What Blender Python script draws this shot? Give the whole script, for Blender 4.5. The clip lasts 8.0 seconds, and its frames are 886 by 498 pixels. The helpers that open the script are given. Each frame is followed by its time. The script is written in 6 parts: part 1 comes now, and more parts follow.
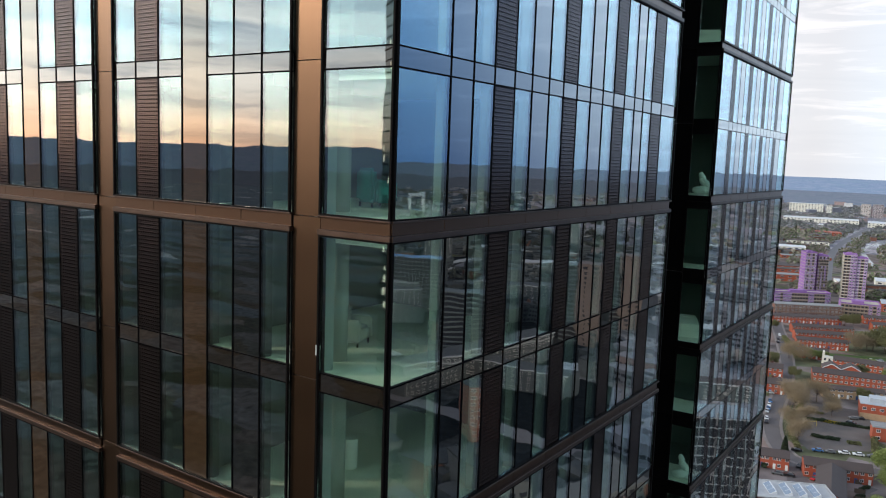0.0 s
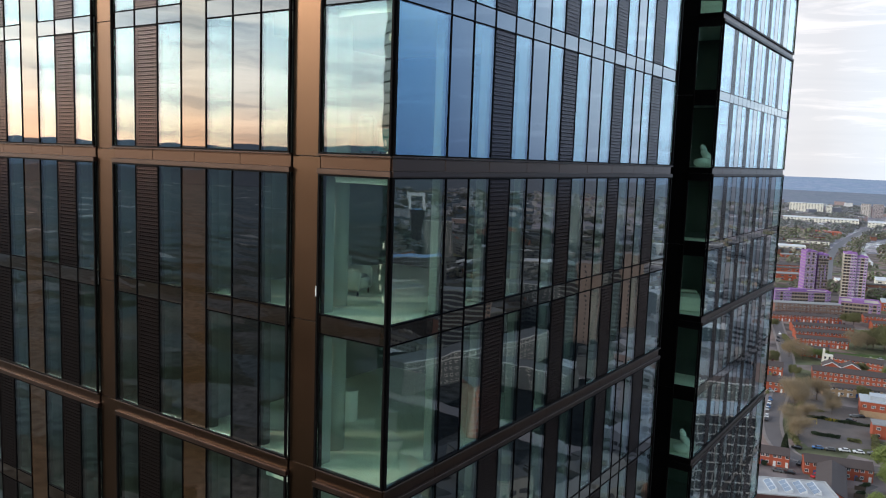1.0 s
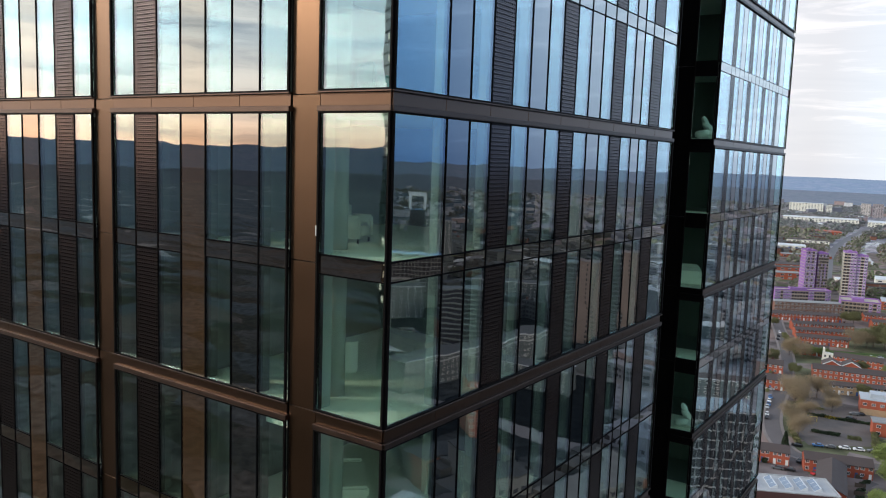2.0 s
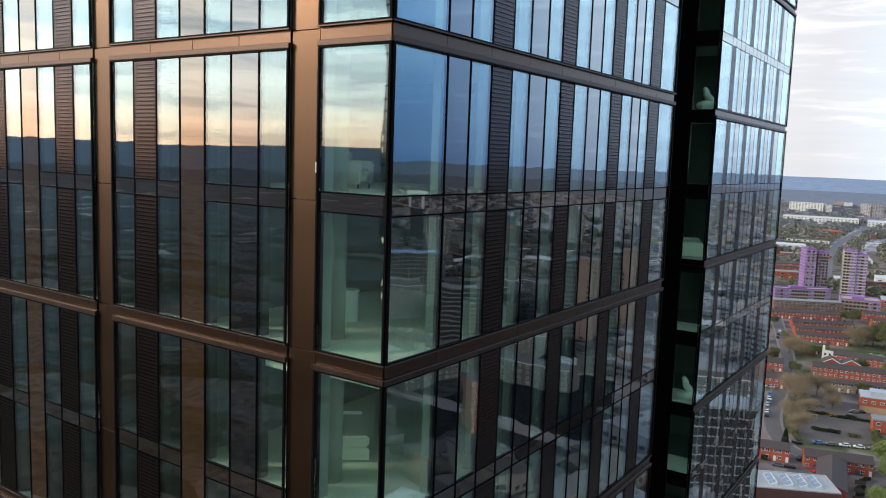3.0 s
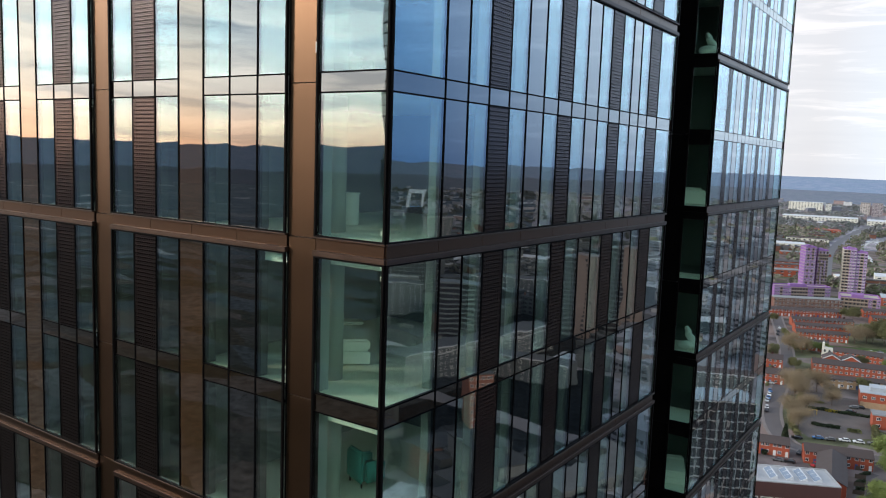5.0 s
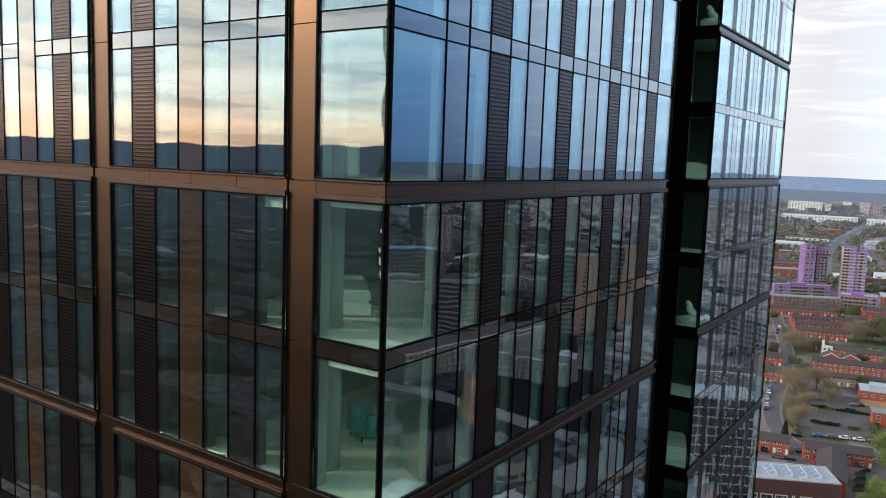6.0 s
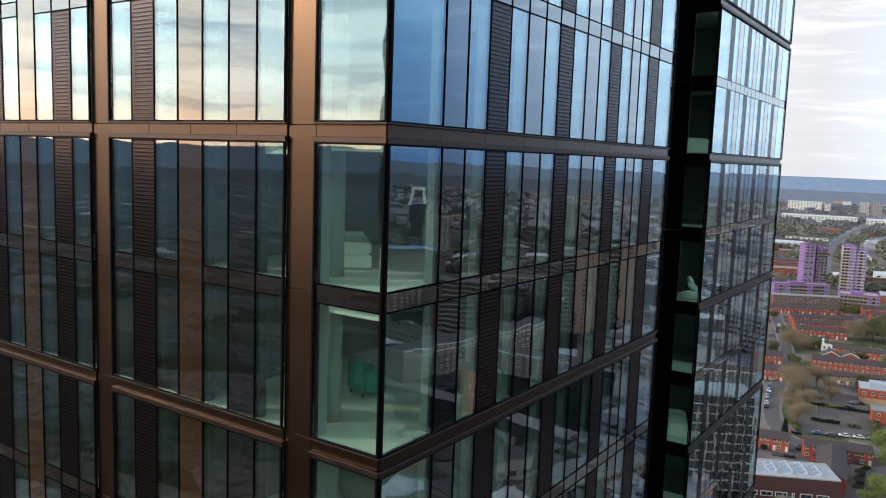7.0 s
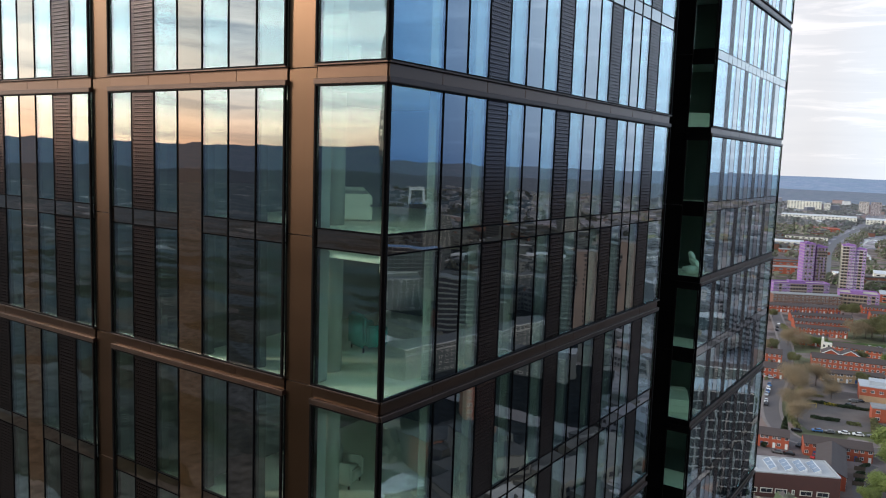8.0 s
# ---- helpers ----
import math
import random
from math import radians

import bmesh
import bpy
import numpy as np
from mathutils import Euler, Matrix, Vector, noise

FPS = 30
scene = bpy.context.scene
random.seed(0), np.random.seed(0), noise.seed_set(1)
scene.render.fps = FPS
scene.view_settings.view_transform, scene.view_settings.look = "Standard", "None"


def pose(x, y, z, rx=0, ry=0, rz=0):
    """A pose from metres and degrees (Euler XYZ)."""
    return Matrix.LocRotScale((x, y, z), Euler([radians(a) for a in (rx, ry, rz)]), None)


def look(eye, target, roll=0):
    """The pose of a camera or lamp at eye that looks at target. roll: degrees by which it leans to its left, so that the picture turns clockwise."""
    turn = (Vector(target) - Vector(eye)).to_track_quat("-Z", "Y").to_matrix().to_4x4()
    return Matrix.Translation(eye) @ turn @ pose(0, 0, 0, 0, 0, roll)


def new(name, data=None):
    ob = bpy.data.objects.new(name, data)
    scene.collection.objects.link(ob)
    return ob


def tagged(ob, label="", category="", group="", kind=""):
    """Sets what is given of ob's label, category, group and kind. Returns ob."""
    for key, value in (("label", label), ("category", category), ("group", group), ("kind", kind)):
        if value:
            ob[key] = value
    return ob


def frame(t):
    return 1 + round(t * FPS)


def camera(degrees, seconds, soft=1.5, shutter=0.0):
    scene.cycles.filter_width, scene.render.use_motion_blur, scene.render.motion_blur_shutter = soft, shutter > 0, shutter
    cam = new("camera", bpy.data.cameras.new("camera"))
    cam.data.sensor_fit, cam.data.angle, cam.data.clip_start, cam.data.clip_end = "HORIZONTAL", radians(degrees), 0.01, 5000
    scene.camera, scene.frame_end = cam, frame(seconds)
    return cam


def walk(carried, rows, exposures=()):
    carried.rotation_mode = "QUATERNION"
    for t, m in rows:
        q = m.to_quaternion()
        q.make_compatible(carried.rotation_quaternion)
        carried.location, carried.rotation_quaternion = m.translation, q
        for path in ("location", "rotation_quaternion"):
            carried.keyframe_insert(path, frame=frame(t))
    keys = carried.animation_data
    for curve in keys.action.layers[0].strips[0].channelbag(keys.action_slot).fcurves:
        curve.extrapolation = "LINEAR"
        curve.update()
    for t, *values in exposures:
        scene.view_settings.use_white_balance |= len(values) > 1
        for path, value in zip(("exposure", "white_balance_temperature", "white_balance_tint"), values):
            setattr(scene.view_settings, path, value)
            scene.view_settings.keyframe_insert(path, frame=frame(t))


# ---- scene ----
cam = camera(59.0, 8.0, soft=1.1)
PATH = [
    (0, look((8.408, -10.609, 115.444), (-2.859, 5.751, 113.121), 2.00)),
    (0.5, look((8.422, -10.608, 114.910), (-2.846, 5.752, 112.590), 2.00)),
    (1, look((8.435, -10.608, 114.315), (-2.832, 5.753, 111.997), 2.00)),
    (1.5, look((8.447, -10.607, 113.757), (-2.820, 5.754, 111.442), 2.00)),
    (3, look((8.479, -10.608, 112.009), (-2.785, 5.756, 109.700), 2.00)),
    (3.5, look((8.489, -10.609, 111.467), (-2.774, 5.756, 109.159), 2.00)),
    (4, look((8.497, -10.611, 110.902), (-2.764, 5.757, 108.597), 2.00)),
    (4.5, look((8.504, -10.612, 110.382), (-2.754, 5.757, 108.078), 2.00)),
    (6, look((8.522, -10.619, 108.761), (-2.727, 5.757, 106.461), 2.00)),
    (6.5, look((8.527, -10.622, 108.272), (-2.719, 5.756, 105.975), 2.00)),
    (7, look((8.530, -10.625, 107.724), (-2.712, 5.756, 105.428), 2.00)),
    (7.5, look((8.533, -10.628, 107.224), (-2.705, 5.755, 104.928), 2.00)),
    (8, look((8.535, -10.632, 106.679), (-2.699, 5.755, 104.385), 2.00)),
]
walk(cam, PATH)

# ---- sky and sun ----
SUN_AZ = Vector((-0.79, -0.62, 0.0)).normalized()
SUN_EL = radians(18)
world = bpy.data.worlds.new("dusk_sky")
scene.world = world
world.use_nodes = True
wn, wl = world.node_tree.nodes, world.node_tree.links
wn.clear()


def wnode(kind, **props):
    n = wn.new(kind)
    for k, v in props.items():
        if k == "operation":
            n.operation = v
        elif k == "blend":
            n.data_type, n.blend_type, n.clamp_result = "RGBA", v, False
    return n


def wmath(op, a, b=0.0, clamp=False):
    n = wnode("ShaderNodeMath", operation=op)
    n.use_clamp = clamp
    for sock, v in zip(n.inputs, (a, b)):
        if isinstance(v, (int, float)):
            sock.default_value = v
        else:
            wl.new(v, sock)
    return n.outputs[0]


def wmix(fac, a, b, blend="MIX"):
    n = wnode("ShaderNodeMix", blend=blend)
    for sock, v in zip((n.inputs[0], n.inputs[6], n.inputs[7]), (fac, a, b)):
        if isinstance(v, (int, float)):
            sock.default_value = v
        elif isinstance(v, tuple):
            sock.default_value = (*v, 1)
        else:
            wl.new(v, sock)
    return n.outputs[2]


def wramp(fac, stops):
    n = wn.new("ShaderNodeValToRGB")
    e = n.color_ramp.elements
    for i, (p, c) in enumerate(stops):
        s = e[i] if i < 2 else e.new(p)
        s.position, s.color = p, (*c, 1)
    wl.new(fac, n.inputs[0])
    return n.outputs[0]


coord = wn.new("ShaderNodeTexCoord")
split = wn.new("ShaderNodeSeparateXYZ")
wl.new(coord.outputs["Generated"], split.inputs[0])
height = split.outputs[2]
dot = wn.new("ShaderNodeVectorMath")
dot.operation = "DOT_PRODUCT"
wl.new(coord.outputs["Generated"], dot.inputs[0])
dot.inputs[1].default_value = SUN_AZ
toward = wmath("MULTIPLY_ADD", dot.outputs["Value"], 0.5)
wn[-1].inputs[2].default_value = 0.5
# clear sky round the compass, from the far blue side to the bright west
base = wramp(toward, [(0.0, (0.075, 0.17, 0.37)), (0.02, (0.10, 0.21, 0.42)), (0.055, (0.30, 0.42, 0.57)), (0.12, (0.40, 0.51, 0.62)),
                      (0.26, (0.305, 0.305, 0.32)), (0.6, (0.42, 0.45, 0.49)), (0.9, (0.68, 0.80, 0.85)), (1.0, (0.73, 0.83, 0.87))])
# the low orange band of the sunset
glow_side = wramp(toward, [(0.55, (0, 0, 0)), (0.9, (1, 1, 1))])
low = wramp(height, [(0.0, (1, 1, 1)), (0.035, (0.85, 0.85, 0.85)), (0.085, (0.35, 0.35, 0.35)), (0.16, (0, 0, 0))])
lowcol = wramp(height, [(0.0, (0.82, 0.50, 0.37)), (0.03, (0.95, 0.70, 0.53)), (0.07, (1.00, 0.87, 0.74)), (0.14, (0.97, 0.95, 0.90))])
# the sky away from the sun is dimmer near the ground
lift = wramp(height, [(0.0, (0.52, 0.55, 0.62)), (0.05, (0.72, 0.74, 0.78)), (0.16, (1.0, 1.0, 1.0)), (0.4, (0.9, 0.95, 1.0))])
away = wramp(toward, [(0.06, (1, 1, 1)), (0.22, (0, 0, 0))])
base = wmix(away, base, wmix(1.0, base, lift, "MULTIPLY"))
sunset = wmix(wmath("MULTIPLY", glow_side, low), base, lowcol)
# streaks of thin cloud
stretch = wn.new("ShaderNodeMapping")
stretch.inputs["Scale"].default_value = (1.0, 1.0, 11.0)
stretch.inputs["Rotation"].default_value = (0.05, -0.06, 0)
wl.new(coord.outputs["Generated"], stretch.inputs[0])
streak = wn.new("ShaderNodeTexNoise")
streak.inputs["Scale"].default_value = 4.6
streak.inputs["Detail"].default_value = 7
streak.inputs["Roughness"].default_value = 0.6
streak.inputs["Distortion"].default_value = 0.4
wl.new(stretch.outputs[0], streak.inputs["Vector"])
bank = wn.new("ShaderNodeTexNoise")
bank.inputs["Scale"].default_value = 2.6
bank.inputs["Detail"].default_value = 3
bank.inputs["Distortion"].default_value = 0.6
wl.new(stretch.outputs[0], bank.inputs["Vector"])
blue_bank = wramp(bank.outputs[0], [(0.44, (0, 0, 0)), (0.60, (1, 1, 1))])
light_cloud = wramp(streak.outputs[0], [(0.52, (0, 0, 0)), (0.62, (1, 1, 1))])
dark_cloud = wramp(streak.outputs[0], [(0.38, (1, 1, 1)), (0.48, (0, 0, 0))])
high_up = wramp(height, [(0.05, (0, 0, 0)), (0.17, (1, 1, 1))])
sunset = wmix(wmath("MULTIPLY", wmath("MULTIPLY", blue_bank, high_up), wmath("MULTIPLY", glow_side, 0.75)), sunset, wmix(1.0, sunset, (0.50, 0.66, 0.80), "MULTIPLY"))
clouded = wmix(wmath("MULTIPLY", light_cloud, 0.65), sunset, wmix(1.0, sunset, (1.35, 1.3, 1.25), "MULTIPLY"))
thick = wmath("MULTIPLY_ADD", glow_side, 0.7)
wn[-1].inputs[2].default_value = 0.07
clouded = wmix(wmath("MULTIPLY", wmath("MULTIPLY", dark_cloud, 1.0), thick), clouded, wmix(1.0, clouded, (0.54, 0.60, 0.68), "MULTIPLY"))
sky = wn.new("ShaderNodeTexSky")
sky.sky_type, sky.sun_disc = "NISHITA", False
sky.sun_elevation, sky.sun_rotation = SUN_EL, math.atan2(SUN_AZ.x, SUN_AZ.y)
scaled = wmix(1.0, sky.outputs[0], (0.1, 0.1, 0.1), "MULTIPLY")
overhead = wramp(height, [(0.0, (1, 1, 1)), (0.24, (1, 1, 1)), (0.5, (0.70, 0.73, 0.80)), (1.0, (0.58, 0.63, 0.74))])
clouded = wmix(1.0, clouded, overhead, "MULTIPLY")
brighter = wmix(1.0, clouded, (2.9, 2.9, 2.9), "MULTIPLY")
final = wmix(0.92, scaled, brighter)
back = wn.new("ShaderNodeBackground")
wl.new(final, back.inputs[0])
wl.new(back.outputs[0], wn.new("ShaderNodeOutputWorld").inputs[0])

sun = new("sun", bpy.data.lights.new("sun", "SUN"))
sun.data.energy, sun.data.angle, sun.data.color = 2.1, radians(8), (1.0, 0.86, 0.70)
SUN_DIR = SUN_AZ * math.cos(SUN_EL) + Vector((0, 0, math.sin(SUN_EL)))
sun.matrix_world = look(SUN_DIR * 300 + Vector((0, 0, 100)), (0, 0, 100))


# ---- materials ----
def nodes_of(name):
    m = bpy.data.materials.new(name)
    m.use_nodes = True
    nt = m.node_tree
    return m, nt.nodes, nt.links, nt.nodes["Principled BSDF"]


def plain(name, color, rough=0.6, metal=0.0, vary=0.25, scale=2.0, bump=0.0, fine=30.0, per_object=0.0, spec=0.5, stretch=(1, 1, 1), world_space=False):
    """A painted, stone, metal or ground surface with stains at one scale and grain at another."""
    m, n, l, p = nodes_of(name)
    tc = n.new("ShaderNodeTexCoord")
    mp = n.new("ShaderNodeMapping")
    mp.inputs["Scale"].default_value = stretch
    if world_space:
        geo = n.new("ShaderNodeNewGeometry")
        l.new(geo.outputs["Position"], mp.inputs[0])
    else:
        l.new(tc.outputs["Object"], mp.inputs[0])
    big, small = n.new("ShaderNodeTexNoise"), n.new("ShaderNodeTexNoise")
    big.inputs["Scale"].default_value, small.inputs["Scale"].default_value = scale, fine
    big.inputs["Detail"].default_value = 5
    for t in (big, small):
        l.new(mp.outputs[0], t.inputs["Vector"])
    add = n.new("ShaderNodeMath")
    add.operation = "MULTIPLY_ADD"
    l.new(big.outputs[0], add.inputs[0])
    add.inputs[1].default_value = 0.7
    part_ = n.new("ShaderNodeMath")
    part_.operation = "MULTIPLY"
    l.new(small.outputs[0], part_.inputs[0])
    part_.inputs[1].default_value = 0.3
    l.new(part_.outputs[0], add.inputs[2])
    val = add.outputs[0]
    if per_object:
        info = n.new("ShaderNodeObjectInfo")
        ad = n.new("ShaderNodeMath")
        ad.operation = "MULTIPLY_ADD"
        l.new(info.outputs["Random"], ad.inputs[0])
        ad.inputs[1].default_value = per_object
        l.new(val, ad.inputs[2])
        val = ad.outputs[0]
    r = n.new("ShaderNodeMapRange")
    l.new(val, r.inputs[0])
    r.inputs[1].default_value, r.inputs[2].default_value = 0.25, 0.75 + per_object
    r.inputs[3].default_value, r.inputs[4].default_value = 1 - vary, 1 + vary
    mul = n.new("ShaderNodeVectorMath")
    mul.operation = "SCALE"
    mul.inputs[0].default_value = color
    l.new(r.outputs[0], mul.inputs["Scale"])
    l.new(mul.outputs[0], p.inputs["Base Color"])
    rr = n.new("ShaderNodeMapRange")
    l.new(big.outputs[0], rr.inputs[0])
    rr.inputs[3].default_value, rr.inputs[4].default_value = max(0.02, rough * 0.75), min(1, rough * 1.25)
    l.new(rr.outputs[0], p.inputs["Roughness"])
    p.inputs["Metallic"].default_value = metal
    p.inputs["Specular IOR Level"].default_value = spec
    if bump:
        b = n.new("ShaderNodeBump")
        b.inputs["Strength"].default_value = bump
        b.inputs["Distance"].default_value = 0.02
        l.new(small.outputs[0], b.inputs["Height"])
        l.new(b.outputs[0], p.inputs["Normal"])
    return m


def coated(name, body, low=0.2, high=0.95, power=2.2, see_through=True, wave=0.0030, tint=(1.0, 0.965, 0.93)):
    """Coated glazing: a mirror-like sheen that grows towards grazing, over clear tinted glass or an opaque back-painted sheet."""
    m, n, l, p = nodes_of(name)
    out = n["Material Output"]
    n.remove(p)
    lw = n.new("ShaderNodeLayerWeight")
    lw.inputs[0].default_value = 0.5
    pw = n.new("ShaderNodeMath")
    pw.operation = "POWER"
    l.new(lw.outputs["Facing"], pw.inputs[0])
    pw.inputs[1].default_value = power
    mr = n.new("ShaderNodeMapRange")
    l.new(pw.outputs[0], mr.inputs[0])
    mr.inputs[3].default_value, mr.inputs[4].default_value = low, high
    tc = n.new("ShaderNodeTexCoord")
    info = n.new("ShaderNodeObjectInfo")
    sh = n.new("ShaderNodeVectorMath")
    sh.operation = "MULTIPLY_ADD"
    l.new(info.outputs["Random"], sh.inputs[0])
    sh.inputs[1].default_value = (40, 40, 40)
    l.new(tc.outputs["Object"], sh.inputs[2])
    nz = n.new("ShaderNodeTexNoise")
    nz.inputs["Scale"].default_value = 0.9
    nz.inputs["Detail"].default_value = 1
    l.new(sh.outputs[0], nz.inputs["Vector"])
    bp = n.new("ShaderNodeBump")
    bp.inputs["Strength"].default_value = 1.0
    bp.inputs["Distance"].default_value = wave
    l.new(nz.outputs[0], bp.inputs["Height"])
    gl = n.new("ShaderNodeBsdfGlossy")
    gl.inputs["Roughness"].default_value = 0.015
    gl.inputs["Color"].default_value = (0.93, 1.0, 1.05, 1) if see_through else (*tint, 1)
    l.new(bp.outputs[0], gl.inputs["Normal"])
    if see_through:
        under = n.new("ShaderNodeBsdfTransparent")
        under.inputs[0].default_value = (*body, 1)
    else:
        under = n.new("ShaderNodeBsdfDiffuse")
        dn = n.new("ShaderNodeTexNoise")
        dn.inputs["Scale"].default_value = 1.7
        l.new(sh.outputs[0], dn.inputs["Vector"])
        dm = n.new("ShaderNodeMapRange")
        l.new(dn.outputs[0], dm.inputs[0])
        dm.inputs[3].default_value, dm.inputs[4].default_value = 0.7, 1.3
        ds = n.new("ShaderNodeVectorMath")
        ds.operation = "SCALE"
        ds.inputs[0].default_value = body
        l.new(dm.outputs[0], ds.inputs["Scale"])
        l.new(ds.outputs[0], under.inputs[0])
    mx = n.new("ShaderNodeMixShader")
    l.new(mr.outputs[0], mx.inputs[0])
    l.new(under.outputs[0], mx.inputs[1])
    l.new(gl.outputs[0], mx.inputs[2])
    l.new(mx.outputs[0], out.inputs[0])
    return m


GLASS = coated("vision_glass", (0.86, 0.98, 0.905), low=0.14, high=0.85)
BRONZE_GLASS = coated("bronze_glass", (0.040, 0.020, 0.009), low=0.17, high=0.92, see_through=False, tint=(1.0, 0.90, 0.79))
DARK_GLASS = coated("grey_glass", (0.005, 0.006, 0.008), low=0.19, high=0.92, see_through=False)
SPANDREL_GLASS = coated("spandrel_glass", (0.014, 0.008, 0.005), low=0.16, high=0.90, see_through=False)
BRONZE = plain("bronze_cladding", (0.114, 0.066, 0.040), rough=0.34, metal=1.0, vary=0.12, scale=0.6, fine=60, per_object=0.15)
BAND = plain("bronze_band", (0.118, 0.070, 0.047), rough=0.32, metal=1.0, vary=0.14, scale=0.8, fine=60, per_object=0.15)
FRAME = plain("black_frame", (0.005, 0.0042, 0.004), rough=0.6, vary=0.25, scale=2, fine=80, spec=0.04)
LIP_METAL = plain("dull_bronze_lip", (0.080, 0.053, 0.042), rough=0.44, metal=1.0, vary=0.2, scale=2, fine=80)
MULLION = plain("black_gasket", (0.0022, 0.0022, 0.0025), rough=0.65, vary=0.3, scale=3, fine=90, spec=0.02)
PERF = plain("perforated_bronze", (0.105, 0.077, 0.071), rough=0.20, metal=0.95, vary=0.15, scale=1.5, fine=70, per_object=0.1)
PERF_BACK = plain("louvre_backing", (0.003, 0.0028, 0.0028), rough=0.9, vary=0.3, spec=0.02)
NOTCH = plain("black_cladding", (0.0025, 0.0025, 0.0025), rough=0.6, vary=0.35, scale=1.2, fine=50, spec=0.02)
# walls and linings painted dark, in place of dimmer light indoors
DIM_ROOM = plain("dimmed_room_wall", (0.060, 0.068, 0.062), rough=0.9, vary=0.12, scale=0.8, fine=30)
DIM_LINING = plain("dimmed_plaster", (0.080, 0.088, 0.080), rough=0.85, vary=0.08, scale=1.0, fine=40)
# brighter copies paint the better-lit rooms and reveals
HALF_DIM_ROOM = plain("half_dimmed_room_wall", (0.15, 0.165, 0.155), rough=0.9, vary=0.12, scale=0.8, fine=30)
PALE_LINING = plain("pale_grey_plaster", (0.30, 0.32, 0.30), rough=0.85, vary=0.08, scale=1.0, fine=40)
COLUMN = plain("column_paint", (0.33, 0.35, 0.32), rough=0.85, vary=0.08, scale=1.0, fine=40)
FLOORING = plain("pale_floor", (0.82, 0.82, 0.70), rough=0.5, vary=0.14, scale=1.5, fine=25)
# indoor dimness as a floor colour
DIM_FLOOR = plain("dimmed_floor", (0.10, 0.105, 0.095), rough=0.95, vary=0.2, scale=2, fine=60)
CEILING = plain("ceiling_paint", (0.70, 0.70, 0.68), rough=0.9, vary=0.05)
FABRIC = plain("pale_upholstery", (0.52, 0.52, 0.47), rough=0.95, vary=0.12, scale=5, fine=120, bump=0.3)
BEDDING = plain("white_bedding", (0.78, 0.78, 0.70), rough=0.95, vary=0.08, scale=4, fine=60, bump=0.3)
BLIND = plain("blind_fabric", (0.74, 0.76, 0.72), rough=0.9, vary=0.05, scale=3, fine=150)
TEAL = plain("teal_cloth", (0.04, 0.28, 0.27), rough=0.9, vary=0.15)
ROOF = plain("roof_membrane", (0.22, 0.22, 0.22), rough=0.9, vary=0.25, scale=0.5)


# ---- mesh helpers ----
def box(bm, x0, x1, y0, y1, z0, z1, mi=0):
    v = [bm.verts.new((x, y, z)) for z in (z0, z1) for y in (y0, y1) for x in (x0, x1)]
    for f in ((0, 2, 3, 1), (4, 5, 7, 6), (0, 1, 5, 4), (2, 6, 7, 3), (0, 4, 6, 2), (1, 3, 7, 5)):
        bm.faces.new([v[i] for i in f]).material_index = mi
    return v


def to_mesh(name, bm, *mats):
    me = bpy.data.meshes.new(name)
    bm.to_mesh(me)
    bm.free()
    for m in mats:
        me.materials.append(m)
    return me


def part(name, data, material=None, parent=None, label="", at=None):
    if isinstance(data, bmesh.types.BMesh):
        data = to_mesh(name, data, material)
    ob = new(name, data)
    if parent is not None:
        ob.parent = parent
    if at is not None:
        ob.matrix_basis = at
    if label:
        tagged(ob, label)
    return ob


def thing(name, label, category, group="", kind="", at=None):
    ob = new(name)
    if at is not None:
        ob.matrix_basis = at
    return tagged(ob, label, category, group, kind)


CACHE = {}


def box_mesh(name, w, d, h, mat, bevel=0.0):
    """A shared box, its origin at the middle of the front's foot, d deep."""
    key = (name, round(w, 3), round(d, 3), round(h, 3), mat.name)
    if key not in CACHE:
        bm = bmesh.new()
        box(bm, -w / 2, w / 2, 0, d, 0, h)
        if bevel:
            bmesh.ops.bevel(bm, geom=bm.edges[:], offset=bevel, segments=1, affect="EDGES")
        CACHE[key] = to_mesh(name, bm, mat)
    return CACHE[key]


